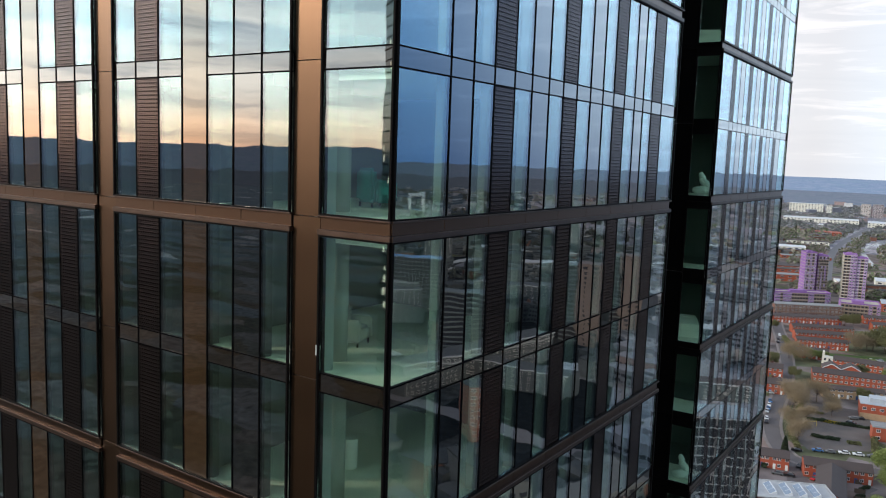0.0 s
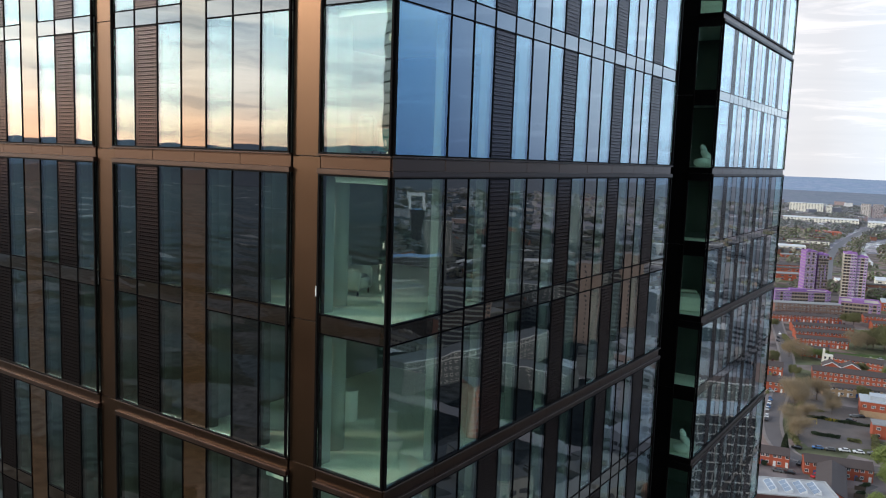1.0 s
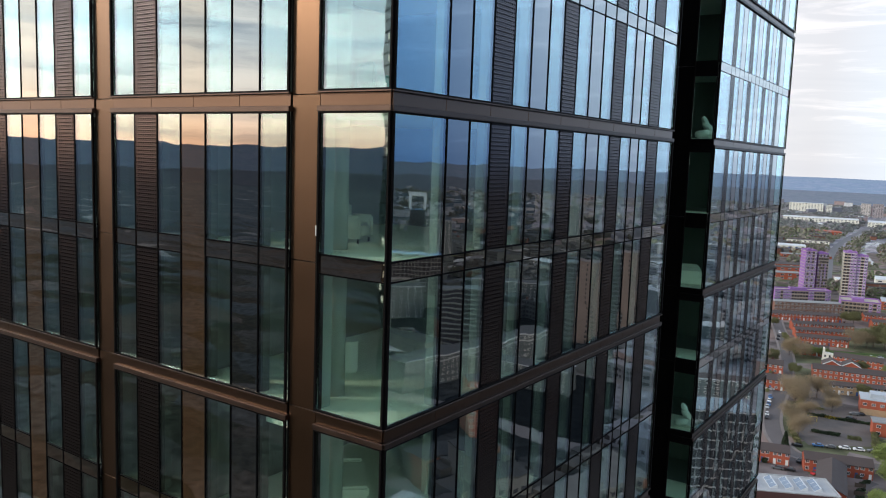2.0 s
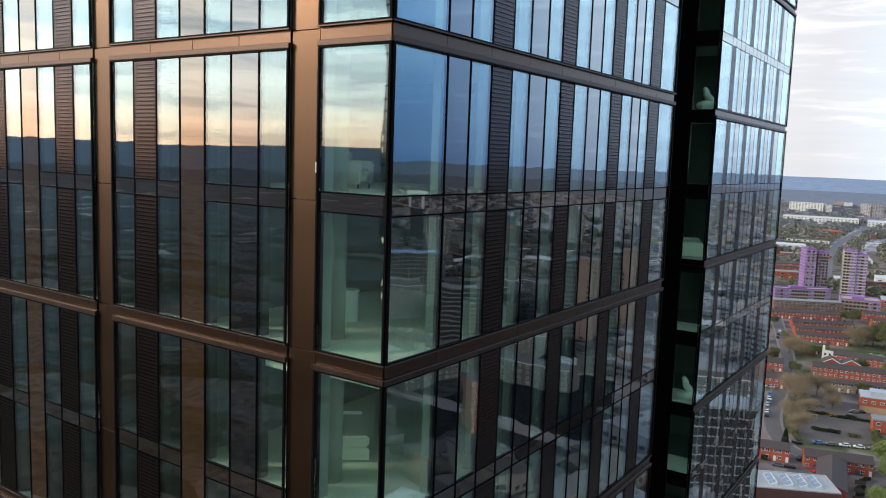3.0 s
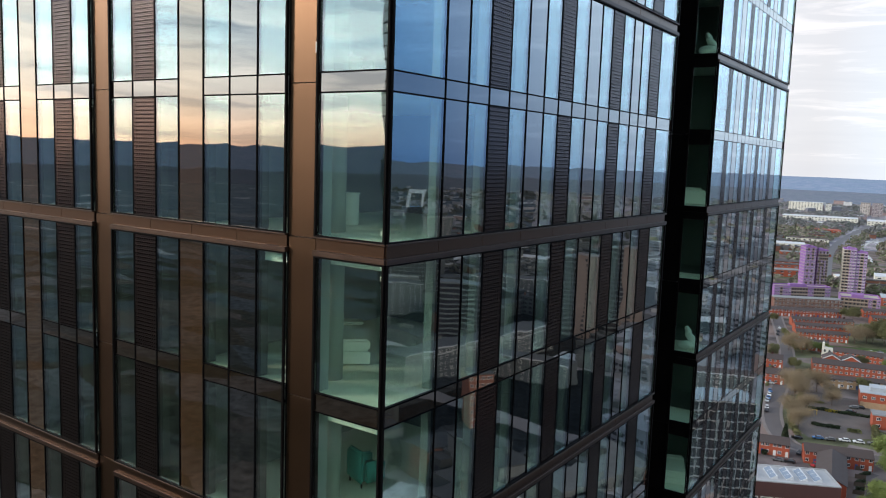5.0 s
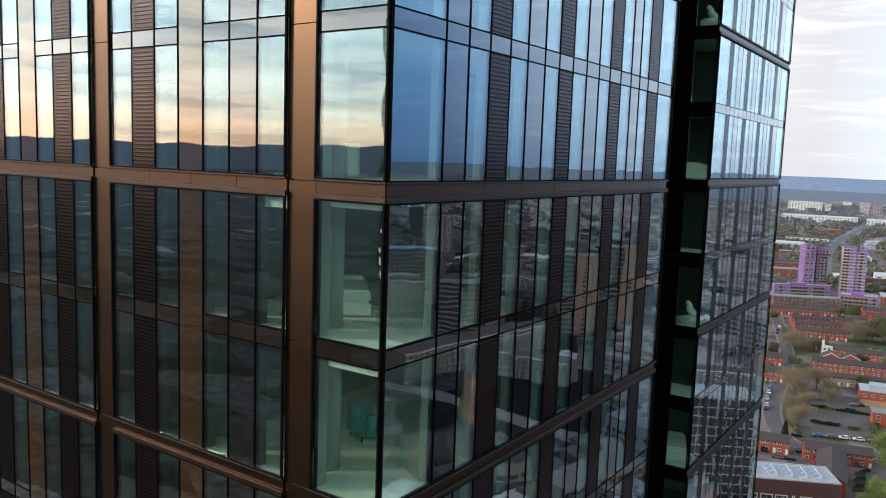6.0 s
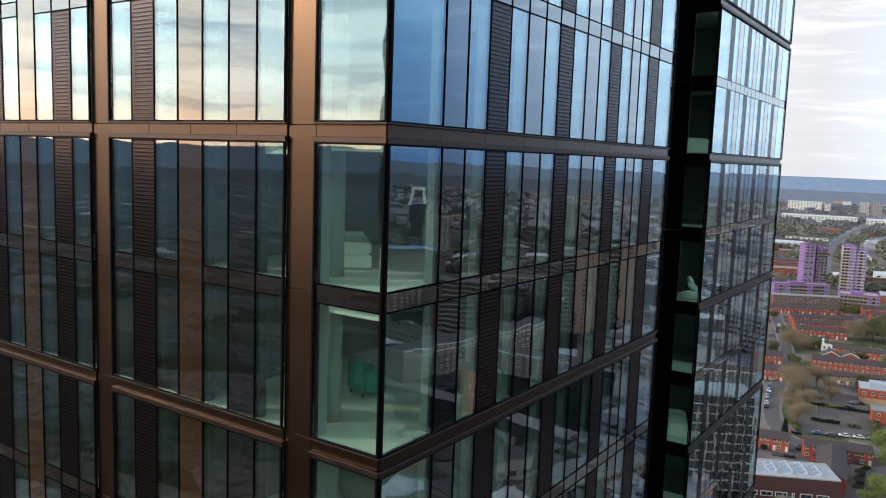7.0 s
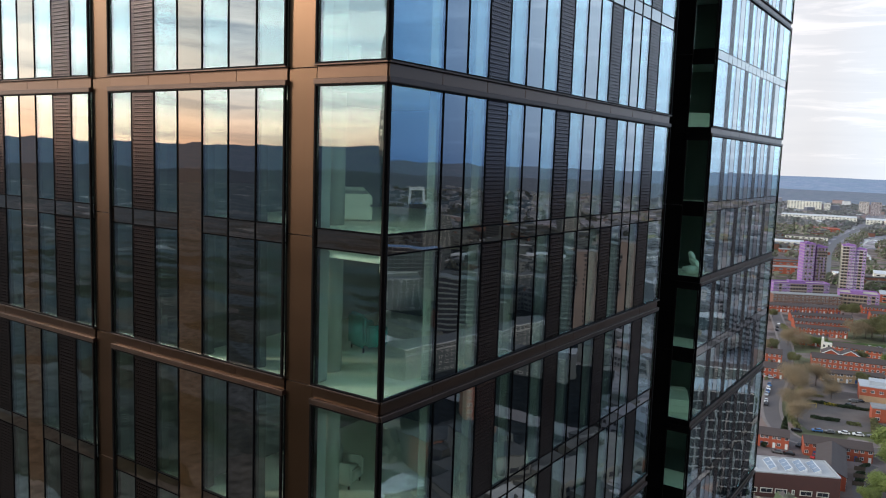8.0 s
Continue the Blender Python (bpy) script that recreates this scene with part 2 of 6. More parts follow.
def perforated_mesh(w, h):
    """A bronze sheet pierced by rows of lozenges between thin bars, each with a row of small offset slots under it."""
    key = ("perf", round(w, 2), round(h, 2))
    if key in CACHE:
        return CACHE[key]
    nx, nz, rim = 9, max(4, round(h / 0.086)), 0.020
    cw, ch = (w - 2 * rim) / nx, h / nz
    verts, faces = [], []

    def sheet(x0, x1, z0, z1):
        o = len(verts)
        verts.extend([(x0, 0, z0), (x1, 0, z0), (x1, 0, z1), (x0, 0, z1)])
        faces.append((o, o + 1, o + 2, o + 3))

    def hole(x0, x1, z0, z1, a, b):
        o = len(verts)
        cx, cz, hx, hz = (x0 + x1) / 2, (z0 + z1) / 2, (x1 - x0) * a, (z1 - z0) * b
        verts.extend([(x0, 0, z0), (x1, 0, z0), (x1, 0, z1), (x0, 0, z1)])
        for y in (0, 0.012):
            verts.extend([(cx, y, cz - hz), (cx + hx, y, cz), (cx, y, cz + hz), (cx - hx, y, cz)])
        for k in range(4):
            n = (k + 1) % 4
            faces.extend([(o + k, o + n, o + 4 + k), (o + n, o + 4 + n, o + 4 + k), (o + 4 + k, o + 4 + n, o + 8 + n, o + 8 + k)])

    sheet(-w / 2, -w / 2 + rim, 0, h)
    sheet(w / 2 - rim, w / 2, 0, h)
    left = -w / 2 + rim
    for j in range(nz):
        z = j * ch
        sheet(left, -left, z, z + 0.10 * ch)
        sheet(left, left + cw / 2, z + 0.10 * ch, z + 0.36 * ch)
        sheet(-left - cw / 2, -left, z + 0.10 * ch, z + 0.36 * ch)
        for i in range(nx - 1):
            hole(left + (i + 0.5) * cw, left + (i + 1.5) * cw, z + 0.10 * ch, z + 0.36 * ch, 0.40, 0.47)
        for i in range(nx):
            hole(left + i * cw, left + (i + 1) * cw, z + 0.36 * ch, z + ch, 0.48, 0.48)
    sheet(-w / 2, w / 2, 0, h)
    o = len(verts)
    for k in range(o - 4, o):
        verts[k] = (verts[k][0], 0.05, verts[k][2])
    me = bpy.data.meshes.new("perforated_panel")
    me.from_pydata(verts, [], faces)
    me.materials.append(PERF)
    me.materials.append(PERF_BACK)
    me.polygons[len(faces) - 1].material_index = 1
    CACHE[key] = me
    return me


# ---- the tower: heights and columns ----
TOP_BAND = 114.14            # middle of the deep band that the camera passes first
GROUP = 6.0                  # two storeys between deep bands
EDGE = 0.19                  # half of the deep band with its lips
RISE, DROP = 0.135, 0.095    # its recess above and below the middle line
V_TOP, V_LOW = -0.22, -2.83  # upper glazing of a group, below the band
S_LOW = -3.19                # foot of the thin spandrel row
W_LOW = -GROUP + EDGE        # foot of the lower glazing


def shift(x, y, z):
    return Matrix.Translation((x, y, z))


FACE_SOUTH = Matrix.Identity(4)
FACE_EAST = pose(0, 0, 0, 0, 0, 90)
FACE_EAST_FAR = pose(-0.54, 21.0, 0, 0, 0, 90)
FACE_NOTCH = shift(-0.54, 21.0, 0)
FACE_NORTH = pose(-0.54, 34.1, 0, 0, 0, 180)

# columns: v clear glass, p perforated sheet, b bronze glass, d grey glass
CORNER_SOUTH = [(-1.66, -0.034, "v")]
M = 0.81
BAY_TWO = [(-8.15 + i * M, -8.15 + (i + 1) * M, k) for i, k in enumerate("vpvbvdv")]
BAY_ONE = [(-14.64 + i * M, -14.64 + (i + 1) * M, k) for i, k in enumerate("vpvbvpv")]
BAY_ZERO = [(-21.10 + i * M, -21.10 + (i + 1) * M, k) for i, k in enumerate("vpvbvdv")]
EAST_AT = (0.034, 1.68, 2.47, 3.26, 4.08, 4.85, 5.66, 6.39, 7.13, 7.92, 8.69, 9.40, 10.15, 10.90, 11.56, 12.25, 13.10, 14.44)
EAST = [(a, b, k) for a, b, k in zip(EAST_AT, EAST_AT[1:], "vdvpvdvpvdvpvdvpv")]
FAR = [(0.06, 1.76, "v")]
for i in range(4):
    s = 1.76 + i * 2.72
    FAR += [(s, s + 0.57, "p")] + ([(s + 0.57 + j * 0.7167, s + 0.57 + (j + 1) * 0.7167, k) for j, k in enumerate("vdv")] if i < 3 else [(10.49, 11.42, "d"), (11.42, 13.0, "v")])
CORNER_NORTH = [(0.09, 1.68, "v")]
NOTCH_WINDOW = [(-0.93, -0.07, "v")]


def bay(tower, face, level, cols, lips=None, proud=0.085, wide=0.031, low=0.0, rim=0.010, front=-0.006):
    """One two-storey bay of glazing: a black frame with bronze lips, and in it each pane and panel."""
    x0, x1 = cols[0][0], cols[-1][1]
    top, foot, mid = V_TOP - low, W_LOW - 0.6 * low, S_LOW - 1.3 * low
    bm = bmesh.new()
    ring = []
    for gx0, gx1, gz0, gz1 in ((x0 - 0.03, x1 + 0.03, foot - 0.02, top + 0.02), (x0 + rim, x1 - rim, foot + rim, top - rim)):
        ring += [bm.verts.new((x, y, z)) for y in (-0.045, 0.008) for x, z in ((gx0, gz0), (gx1, gz0), (gx1, gz1), (gx0, gz1))]
    for i in range(4):
        j = (i + 1) % 4
        for q in ((i, j, 8 + j, 8 + i), (4 + i, 12 + i, 12 + j, 4 + j), (i, 4 + i, 4 + j, j), (8 + i, 8 + j, 12 + j, 12 + i)):
            bm.faces.new([ring[k] for k in q])
    bmesh.ops.recalc_face_normals(bm, faces=bm.faces[:])
    fr = part("bay", bm, FRAME, tower, at=face @ shift(0, 0, level))
    for i, (a, b, k) in enumerate(cols):
        if i:
            part("mullion", box_mesh("mullion", wide, proud, top - foot - 0.01, MULLION), None, fr, at=shift(a, front, foot + 0.005))
    for zc in (V_LOW, mid):
        runs, start = [], None
        for a, b, k in cols:
            if k == "b":
                if start is not None:
                    runs.append((start, a))
                start = None
            elif start is None:
                start = a
        if start is not None:
            runs.append((start, x1))
        for a, b in runs:
            part("transom", box_mesh("transom", b - a - wide, proud - 0.01, 0.028, MULLION), None, fr, at=shift((a + b) / 2, front + 0.003, zc - 0.014))
    for z0, z1 in ((top + 0.022, -DROP), (-GROUP + RISE, foot - 0.022)):
        bm = bmesh.new()
        box(bm, x0 - 0.05, x1 + 0.05, -0.055, 0.10, z0, z1)
        bmesh.ops.bevel(bm, geom=bm.edges[:], offset=0.006, segments=1, affect="EDGES")
        part("lip", bm, lips or LIP_METAL, fr)
    for a, b, k in cols:
        w, c = b - a - 0.014, (a + b) / 2
        if k == "b":
            part("solid_panel", box_mesh("solid_panel", w, 0.03, top - foot, BRONZE_GLASS), None, fr, at=shift(c, 0.01, foot))
            continue
        part("spandrel_panel", box_mesh("spandrel_panel" if lips is None else "black_spandrel", w, 0.03, V_LOW - mid, lips or SPANDREL_GLASS), None, fr, at=shift(c, 0.008, mid))
        for z0, z1 in ((V_LOW, top), (foot, mid)):
            if k == "p":
                part("perforated_panel", perforated_mesh(w, z1 - z0), None, fr, at=shift(c, 0.004, z0))
            elif k == "d":
                part("solid_panel", box_mesh("grey_panel", w, 0.03, z1 - z0, DARK_GLASS), None, fr, at=shift(c, 0.01, z0))
            else:
                ob = part("pane", box_mesh("pane", w, 0.024, z1 - z0, GLASS), None, fr, at=shift(c, 0.01, z0))
                ob.visible_shadow = False
    return fr


def band(tower, face, level, x0, x1, step, depth=0.02, mat=None):
    """The recessed deep band between two groups, in panels with open joints."""
    n = max(1, round((x1 - x0) / step))
    w = (x1 - x0) / n
    for i in range(n):
        part("band_panel", box_mesh("band_panel" if mat is None else "black_panel", w - 0.012, 0.10, RISE + DROP - 0.004, mat or BAND, 0.004), None, tower,
             at=face @ shift(x0 + (i + 0.5) * w, depth, level - DROP + 0.002))


def pillar(tower, face, level, x0, x1, mat=None):
    """A flat bronze pier, one sheet a storey."""
    for z0, z1 in ((-3.0, 0.12), (-6.0 + 0.12, -3.0)):
        part("pier_panel", box_mesh("pier_panel" if mat is None else "black_pier_panel", x1 - x0, 0.12, z1 - z0 - 0.014, mat or BRONZE, 0.004), None, tower,
             at=face @ shift((x0 + x1) / 2, 0.045, level + z0 + 0.007))


tower = thing("tower", "tall bronze and glass apartment tower with a dark notch", "tower")
for k in range(-2, 5):
    H = TOP_BAND - GROUP * k
    bay(tower, FACE_SOUTH, H, CORNER_SOUTH)
    for cols in (BAY_TWO, BAY_ONE, BAY_ZERO):
        bay(tower, FACE_SOUTH, H, cols)
        band(tower, FACE_SOUTH, H, cols[0][0] - 0.03, cols[-1][1] + 0.03, 1.62)
    band(tower, FACE_SOUTH, H, -1.69, -0.045, 1.62)
    for a, b in ((-2.42, -1.72), (-8.90, -8.21), (-15.38, -14.70)):
        pillar(tower, FACE_SOUTH, H, a, b)
    bay(tower, FACE_EAST, H, EAST)
    band(tower, FACE_EAST, H, 0.045, 14.48, 1.6)
    bay(tower, FACE_EAST_FAR, H, FAR, proud=0.075, wide=0.022, front=0.004)
    band(tower, FACE_EAST_FAR, H, 0.045, 13.02, 1.45)
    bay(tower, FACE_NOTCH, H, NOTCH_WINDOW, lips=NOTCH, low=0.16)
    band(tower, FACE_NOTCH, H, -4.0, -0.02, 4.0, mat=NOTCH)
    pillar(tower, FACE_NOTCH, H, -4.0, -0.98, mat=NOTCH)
    bay(tower, FACE_NORTH, H, CORNER_NORTH)
    band(tower, FACE_NORTH, H, 0.03, 1.75, 1.6)
    # corner posts
    for face in (FACE_SOUTH, FACE_NOTCH):
        bm = bmesh.new()
        box(bm, -0.030, 0.006, -0.006, 0.030, -GROUP + RISE, -DROP)
        part("corner_post", bm, MULLION, tower, at=face @ shift(0, 0, H))

# slabs, ceilings and inner walls behind the glass
FLOORS = []
for k in range(-2, 5):
    H = TOP_BAND - GROUP * k
    FLOORS += [(H + V_TOP + 0.03, H + EDGE - 0.03), (H + S_LOW + 0.02, H + V_LOW - 0.02)]
BLOCK_A, BLOCK_B = (-21.9, -0.13, 0.13, 14.35), (-14.0, -0.67, 21.13, 33.8)
for z0, z1 in FLOORS:
    for x0, x1, y0, y1 in (BLOCK_A, BLOCK_B):
        bm = bmesh.new()
        box(bm, x0, x1, y0, y1, z0, z1)
        bm.normal_update()
        for f in bm.faces:
            f.material_index = 1 if f.normal.z > 0.5 else 0
        part("floor_slab", to_mesh("floor_slab", bm, CEILING, FLOORING), None, tower)
# dark sheets laid over the pale slabs to paint dim floors
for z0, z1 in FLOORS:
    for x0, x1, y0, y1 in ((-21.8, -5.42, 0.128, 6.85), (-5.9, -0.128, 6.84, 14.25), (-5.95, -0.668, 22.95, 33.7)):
        part("carpet", box_mesh("carpet", x1 - x0, y1 - y0, 0.012, DIM_FLOOR), None, tower, at=shift((x0 + x1) / 2, y0, z1 + 0.002))
zb, zt = TOP_BAND - GROUP * 5, TOP_BAND + GROUP * 2
INNER = [(x - 0.06, x + 0.06, 0.16, 6.9) for x in (-5.35, -8.55, -11.8, -15.0)]
INNER += [(-21.8, -6.06, 6.9, 7.0), (-6.06, -5.94, 6.96, 14.3), (-21.9, -0.14, 14.3, 14.44), (-6.1, -6.0, 21.1, 33.8)]
INNER += [(-5.94, -0.16, y - 0.06, y + 0.06) for y in (6.76, 9.78)] + [(-5.98, -0.70, y - 0.06, y + 0.06) for y in (25.7, 28.6, 31.4)]
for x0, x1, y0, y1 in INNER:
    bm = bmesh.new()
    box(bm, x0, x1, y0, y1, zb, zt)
    part("inner_wall", bm, HALF_DIM_ROOM if y0 > 21 or x0 > -5.5 else DIM_ROOM, tower)
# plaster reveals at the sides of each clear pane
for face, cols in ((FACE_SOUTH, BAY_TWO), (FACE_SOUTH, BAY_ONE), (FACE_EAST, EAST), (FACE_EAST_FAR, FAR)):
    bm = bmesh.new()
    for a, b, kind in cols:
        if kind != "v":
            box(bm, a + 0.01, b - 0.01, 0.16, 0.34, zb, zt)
    part("inner_lining", bm, PALE_LINING if face is FACE_EAST else DIM_LINING, tower, at=face.copy())
for a, b, mat in ((-2.40, -1.68, PALE_LINING), (-8.90, -8.20, DIM_LINING)):
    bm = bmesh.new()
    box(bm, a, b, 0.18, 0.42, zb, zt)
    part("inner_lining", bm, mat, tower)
bm = bmesh.new()
for a, b in ((-2.42, -1.72), (-8.90, -8.21), (-15.38, -14.70)):
    for x in (a, b):
        box(bm, x - 0.065, x + 0.065, 0.062, 0.15, zb, zt)
part("joint_seal", bm, MULLION, tower)
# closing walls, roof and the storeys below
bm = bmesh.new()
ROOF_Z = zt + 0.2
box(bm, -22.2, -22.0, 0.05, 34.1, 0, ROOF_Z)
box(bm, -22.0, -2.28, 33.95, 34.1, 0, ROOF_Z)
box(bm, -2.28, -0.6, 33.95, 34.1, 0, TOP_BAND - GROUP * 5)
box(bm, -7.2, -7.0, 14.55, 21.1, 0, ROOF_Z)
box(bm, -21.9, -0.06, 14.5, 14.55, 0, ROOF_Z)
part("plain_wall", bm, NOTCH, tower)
bm = bmesh.new()
box(bm, -22.1, 0.05, -0.05, 14.75, ROOF_Z, ROOF_Z + 0.5)
box(bm, -22.1, -0.45, 21.2, 34.3, ROOF_Z, ROOF_Z + 0.5)
box(bm, -22.1, -7.0, 14.75, 21.2, ROOF_Z, ROOF_Z + 0.5)
part("roof", bm, ROOF, tower)


def lower_storeys(face, cols, x0, x1):
    """The same glazing further down, in one mesh."""
    bm = bmesh.new()
    z = TOP_BAND - GROUP * 5
    while z > 1:
        foot = max(z - GROUP, 0)
        for a, b, kind in cols:
            mi = {"v": 0, "p": 1, "b": 0, "d": 0}[kind]
            for s0, s1 in ((max(foot, z + V_LOW), z + V_TOP), (foot + EDGE, z + S_LOW)):
                if s1 > s0:
                    box(bm, a + 0.02, b - 0.02, 0.0, 0.05, s0, s1, mi)
        box(bm, x0, x1, -0.05, 0.05, z - EDGE, z + EDGE, 2)
        z -= GROUP
    box(bm, x0, x1, 0.05, 0.3, 0, TOP_BAND - GROUP * 5 + EDGE, 2)
    ob = part("lower_storeys", to_mesh("lower_storeys", bm, DARK_GLASS, PERF, BRONZE), None, tower, at=face.copy())
    tagged(ob, kind="stuff")


lower_storeys(FACE_SOUTH, CORNER_SOUTH + BAY_TWO + BAY_ONE + BAY_ZERO, -21.9, -0.05)
lower_storeys(FACE_EAST, EAST, 0.05, 14.7)
lower_storeys(FACE_EAST_FAR, FAR, 0.05, 13.0)
lower_storeys(FACE_NOTCH, NOTCH_WINDOW, -6.6, -0.05)


# ---- what stands inside the rooms ----
def upright(bm, r, h, sides=20):
    bmesh.ops.create_cone(bm, cap_ends=True, segments=sides, radius1=r, radius2=r, depth=h, matrix=shift(0, 0, h / 2))


def bed(at, label):
    """A low bed: legs, base, mattress and two pillows."""
    ob = thing("bed", label, "bed", "beds in the rooms", at=at)
    for nm, b, r, mt in (("base", (-0.46, 0.46, 0, 1.95, 0.03, 0.31), 0.02, BEDDING), ("mattress", (-0.455, 0.455, 0.005, 1.945, 0.31, 0.58), 0.05, BEDDING), ("pillow", (-0.38, 0.38, 1.45, 1.88, 0.57, 0.66), 0.04, BEDDING)):
        bm = bmesh.new()
        box(bm, *b)
        bmesh.ops.bevel(bm, geom=bm.edges[:], offset=r, segments=2, affect="EDGES")
        part(nm, bm, mt, ob)
    for x in (-0.4, 0.4):
        for y in (0.1, 1.85):
            bm = bmesh.new()
            upright(bm, 0.025, 0.04, 8)
            part("leg", bm, MULLION, ob, at=shift(x, y, 0))
    return ob


def pedestal(at, label):
    """A round side table: foot plate, drum and top with softened rims."""
    ob = thing("side_table", label, "side table", "side tables in the corner rooms", at=at)
    for nm, r, z0, z1 in (("foot_plate", 0.15, 0.0, 0.03), ("drum", 0.165, 0.03, 0.68), ("tabletop", 0.19, 0.68, 0.72)):
        bm = bmesh.new()
        bmesh.ops.create_cone(bm, cap_ends=True, segments=32, radius1=r, radius2=r, depth=z1 - z0, matrix=shift(0, 0, (z0 + z1) / 2))
        bmesh.ops.bevel(bm, geom=[e for e in bm.edges if abs(e.verts[0].co.z - e.verts[1].co.z) < 1e-5], offset=0.008, segments=2, affect="EDGES")
        part(nm, bm, BLIND, ob)


def armchair(at, label, cover):
    """A deep padded armchair: seat block, back, two arms and stub feet."""
    ob = thing("armchair", label, "armchair", "armchairs in the corner rooms", at=at)
    for nm, b, r in (("seat", (-0.24, 0.24, -0.30, 0.22, 0.10, 0.44), 0.07), ("backrest", (-0.34, 0.34, 0.20, 0.40, 0.10, 0.86), 0.08),
                     ("arm", (-0.36, -0.235, -0.30, 0.24, 0.10, 0.60), 0.05), ("arm", (0.235, 0.36, -0.30, 0.24, 0.10, 0.60), 0.05)):
        bm = bmesh.new()
        box(bm, *b)
        bmesh.ops.bevel(bm, geom=bm.edges[:], offset=r, segments=3, affect="EDGES")
        for f in bm.faces:
            f.smooth = True
        part(nm, bm, cover, ob)
    for x in (-0.27, 0.27):
        for y in (-0.22, 0.30):
            bm = bmesh.new()
            upright(bm, 0.022, 0.11, 8)
            part("foot", bm, MULLION, ob, at=shift(x, y, 0))


def roller_blind(at, w, label, drop=0.12):
    ob = thing("roller_blind", label, "blind", "roller blinds", at=at)
    bm = bmesh.new()
    box(bm, -w / 2, w / 2, 0, 0.07, -0.08, 0)
    bmesh.ops.bevel(bm, geom=bm.edges[:], offset=0.012, segments=1, affect="EDGES")
    part("cassette", bm, FRAME_CREAM, ob)
    bm = bmesh.new()
    box(bm, -w / 2 + 0.02, w / 2 - 0.02, 0.03, 0.04, -drop, -0.08)
    part("cloth", bm, BLIND, ob)
    bm = bmesh.new()
    box(bm, -w / 2 + 0.02, w / 2 - 0.02, 0.022, 0.048, -drop - 0.025, -drop)
    part("hem_bar", bm, FRAME_CREAM, ob)


def floor_cushion(at, label):
    ob = thing("cushion", label, "cushion", "cushions", at=at)
    for i, (x, z, s) in enumerate(((0.0, 0.18, 0.34), (0.28, 0.16, 0.30), (0.10, 0.48, 0.28), (-0.05, 0.72, 0.22))):
        bm = bmesh.new()
        bmesh.ops.create_icosphere(bm, subdivisions=2, radius=s)
        for vv in bm.verts:
            vv.co = Vector((vv.co.x, vv.co.y * 0.7, vv.co.z * 0.55)) * (1 + 0.15 * noise.noise(vv.co * 5 + Vector((i, 0, 0))))
        part("cover", bm, BLIND, ob, at=pose(x, 0.1 * i, z, 0, 20 * i, 0))


FRAME_CREAM = plain("cream_metal", (0.70, 0.72, 0.66), rough=0.5, vary=0.05)
STOREYS = sorted([z1 for z0, z1 in FLOORS])[:-1]
CEILS = sorted([z0 for z0, z1 in FLOORS])[1:]
for i, (zf, zc) in enumerate(zip(STOREYS, CEILS)):
    bm = bmesh.new()
    upright(bm, 0.22, zc - zf, 32)
    for f in bm.faces:
        f.smooth = abs(f.normal.z) < 0.5
    part("column", bm, COLUMN, tower, at=shift(-2.14, 1.02, zf))
    if i % 4 == 2:
        bed(pose(-2.5, 1.95, zf, 0, 0, 43), "low bed with a pale mattress behind corner glass")
    elif i % 4 == 3:
        pedestal(shift(-3.0, 2.5, zf), "slim white cylindrical side table on the pale floor")
    elif i % 4 == 0:
        armchair(pose(-2.75, 2.25, zf, 0, 0, 105), "pale upholstered armchair on the bright floor", FABRIC)
    else:
        armchair(pose(-2.7, 2.9, zf, 0, 0, 160), "teal upholstered armchair deep in the room", TEAL)
    if i % 3 != 1:
        roller_blind(shift(-0.85, 0.16, zc - 0.01), 1.25, "cream roller blind drawn up behind the glass", 0.12 + 0.05 * (i % 2))
    if i % 4 == 2:
        roller_blind(shift(-2.9, 0.16, zc - 0.01), 0.7, "short cream roller blind drawn up behind the glass", 0.22)
    if i % 4 == 1:
        floor_cushion(shift(-1.15, 21.55, zf), "heap of pale cushions behind the notch window")
    elif i % 4 == 3:
        bed(pose(-1.3, 21.7, zf, 0, 0, 20), "low pale bed behind the notch window")
    if i % 3 != 2:
        roller_blind(shift(-1.15, 21.16, zc - 0.01), 0.75, "cream roller blind behind the notch window", 0.12)

part("tag", box_mesh("tag", 0.018, 0.012, 0.19, FRAME_CREAM), None, tower, "small white tag on the window jamb", at=shift(-1.685, -0.058, 111.66))

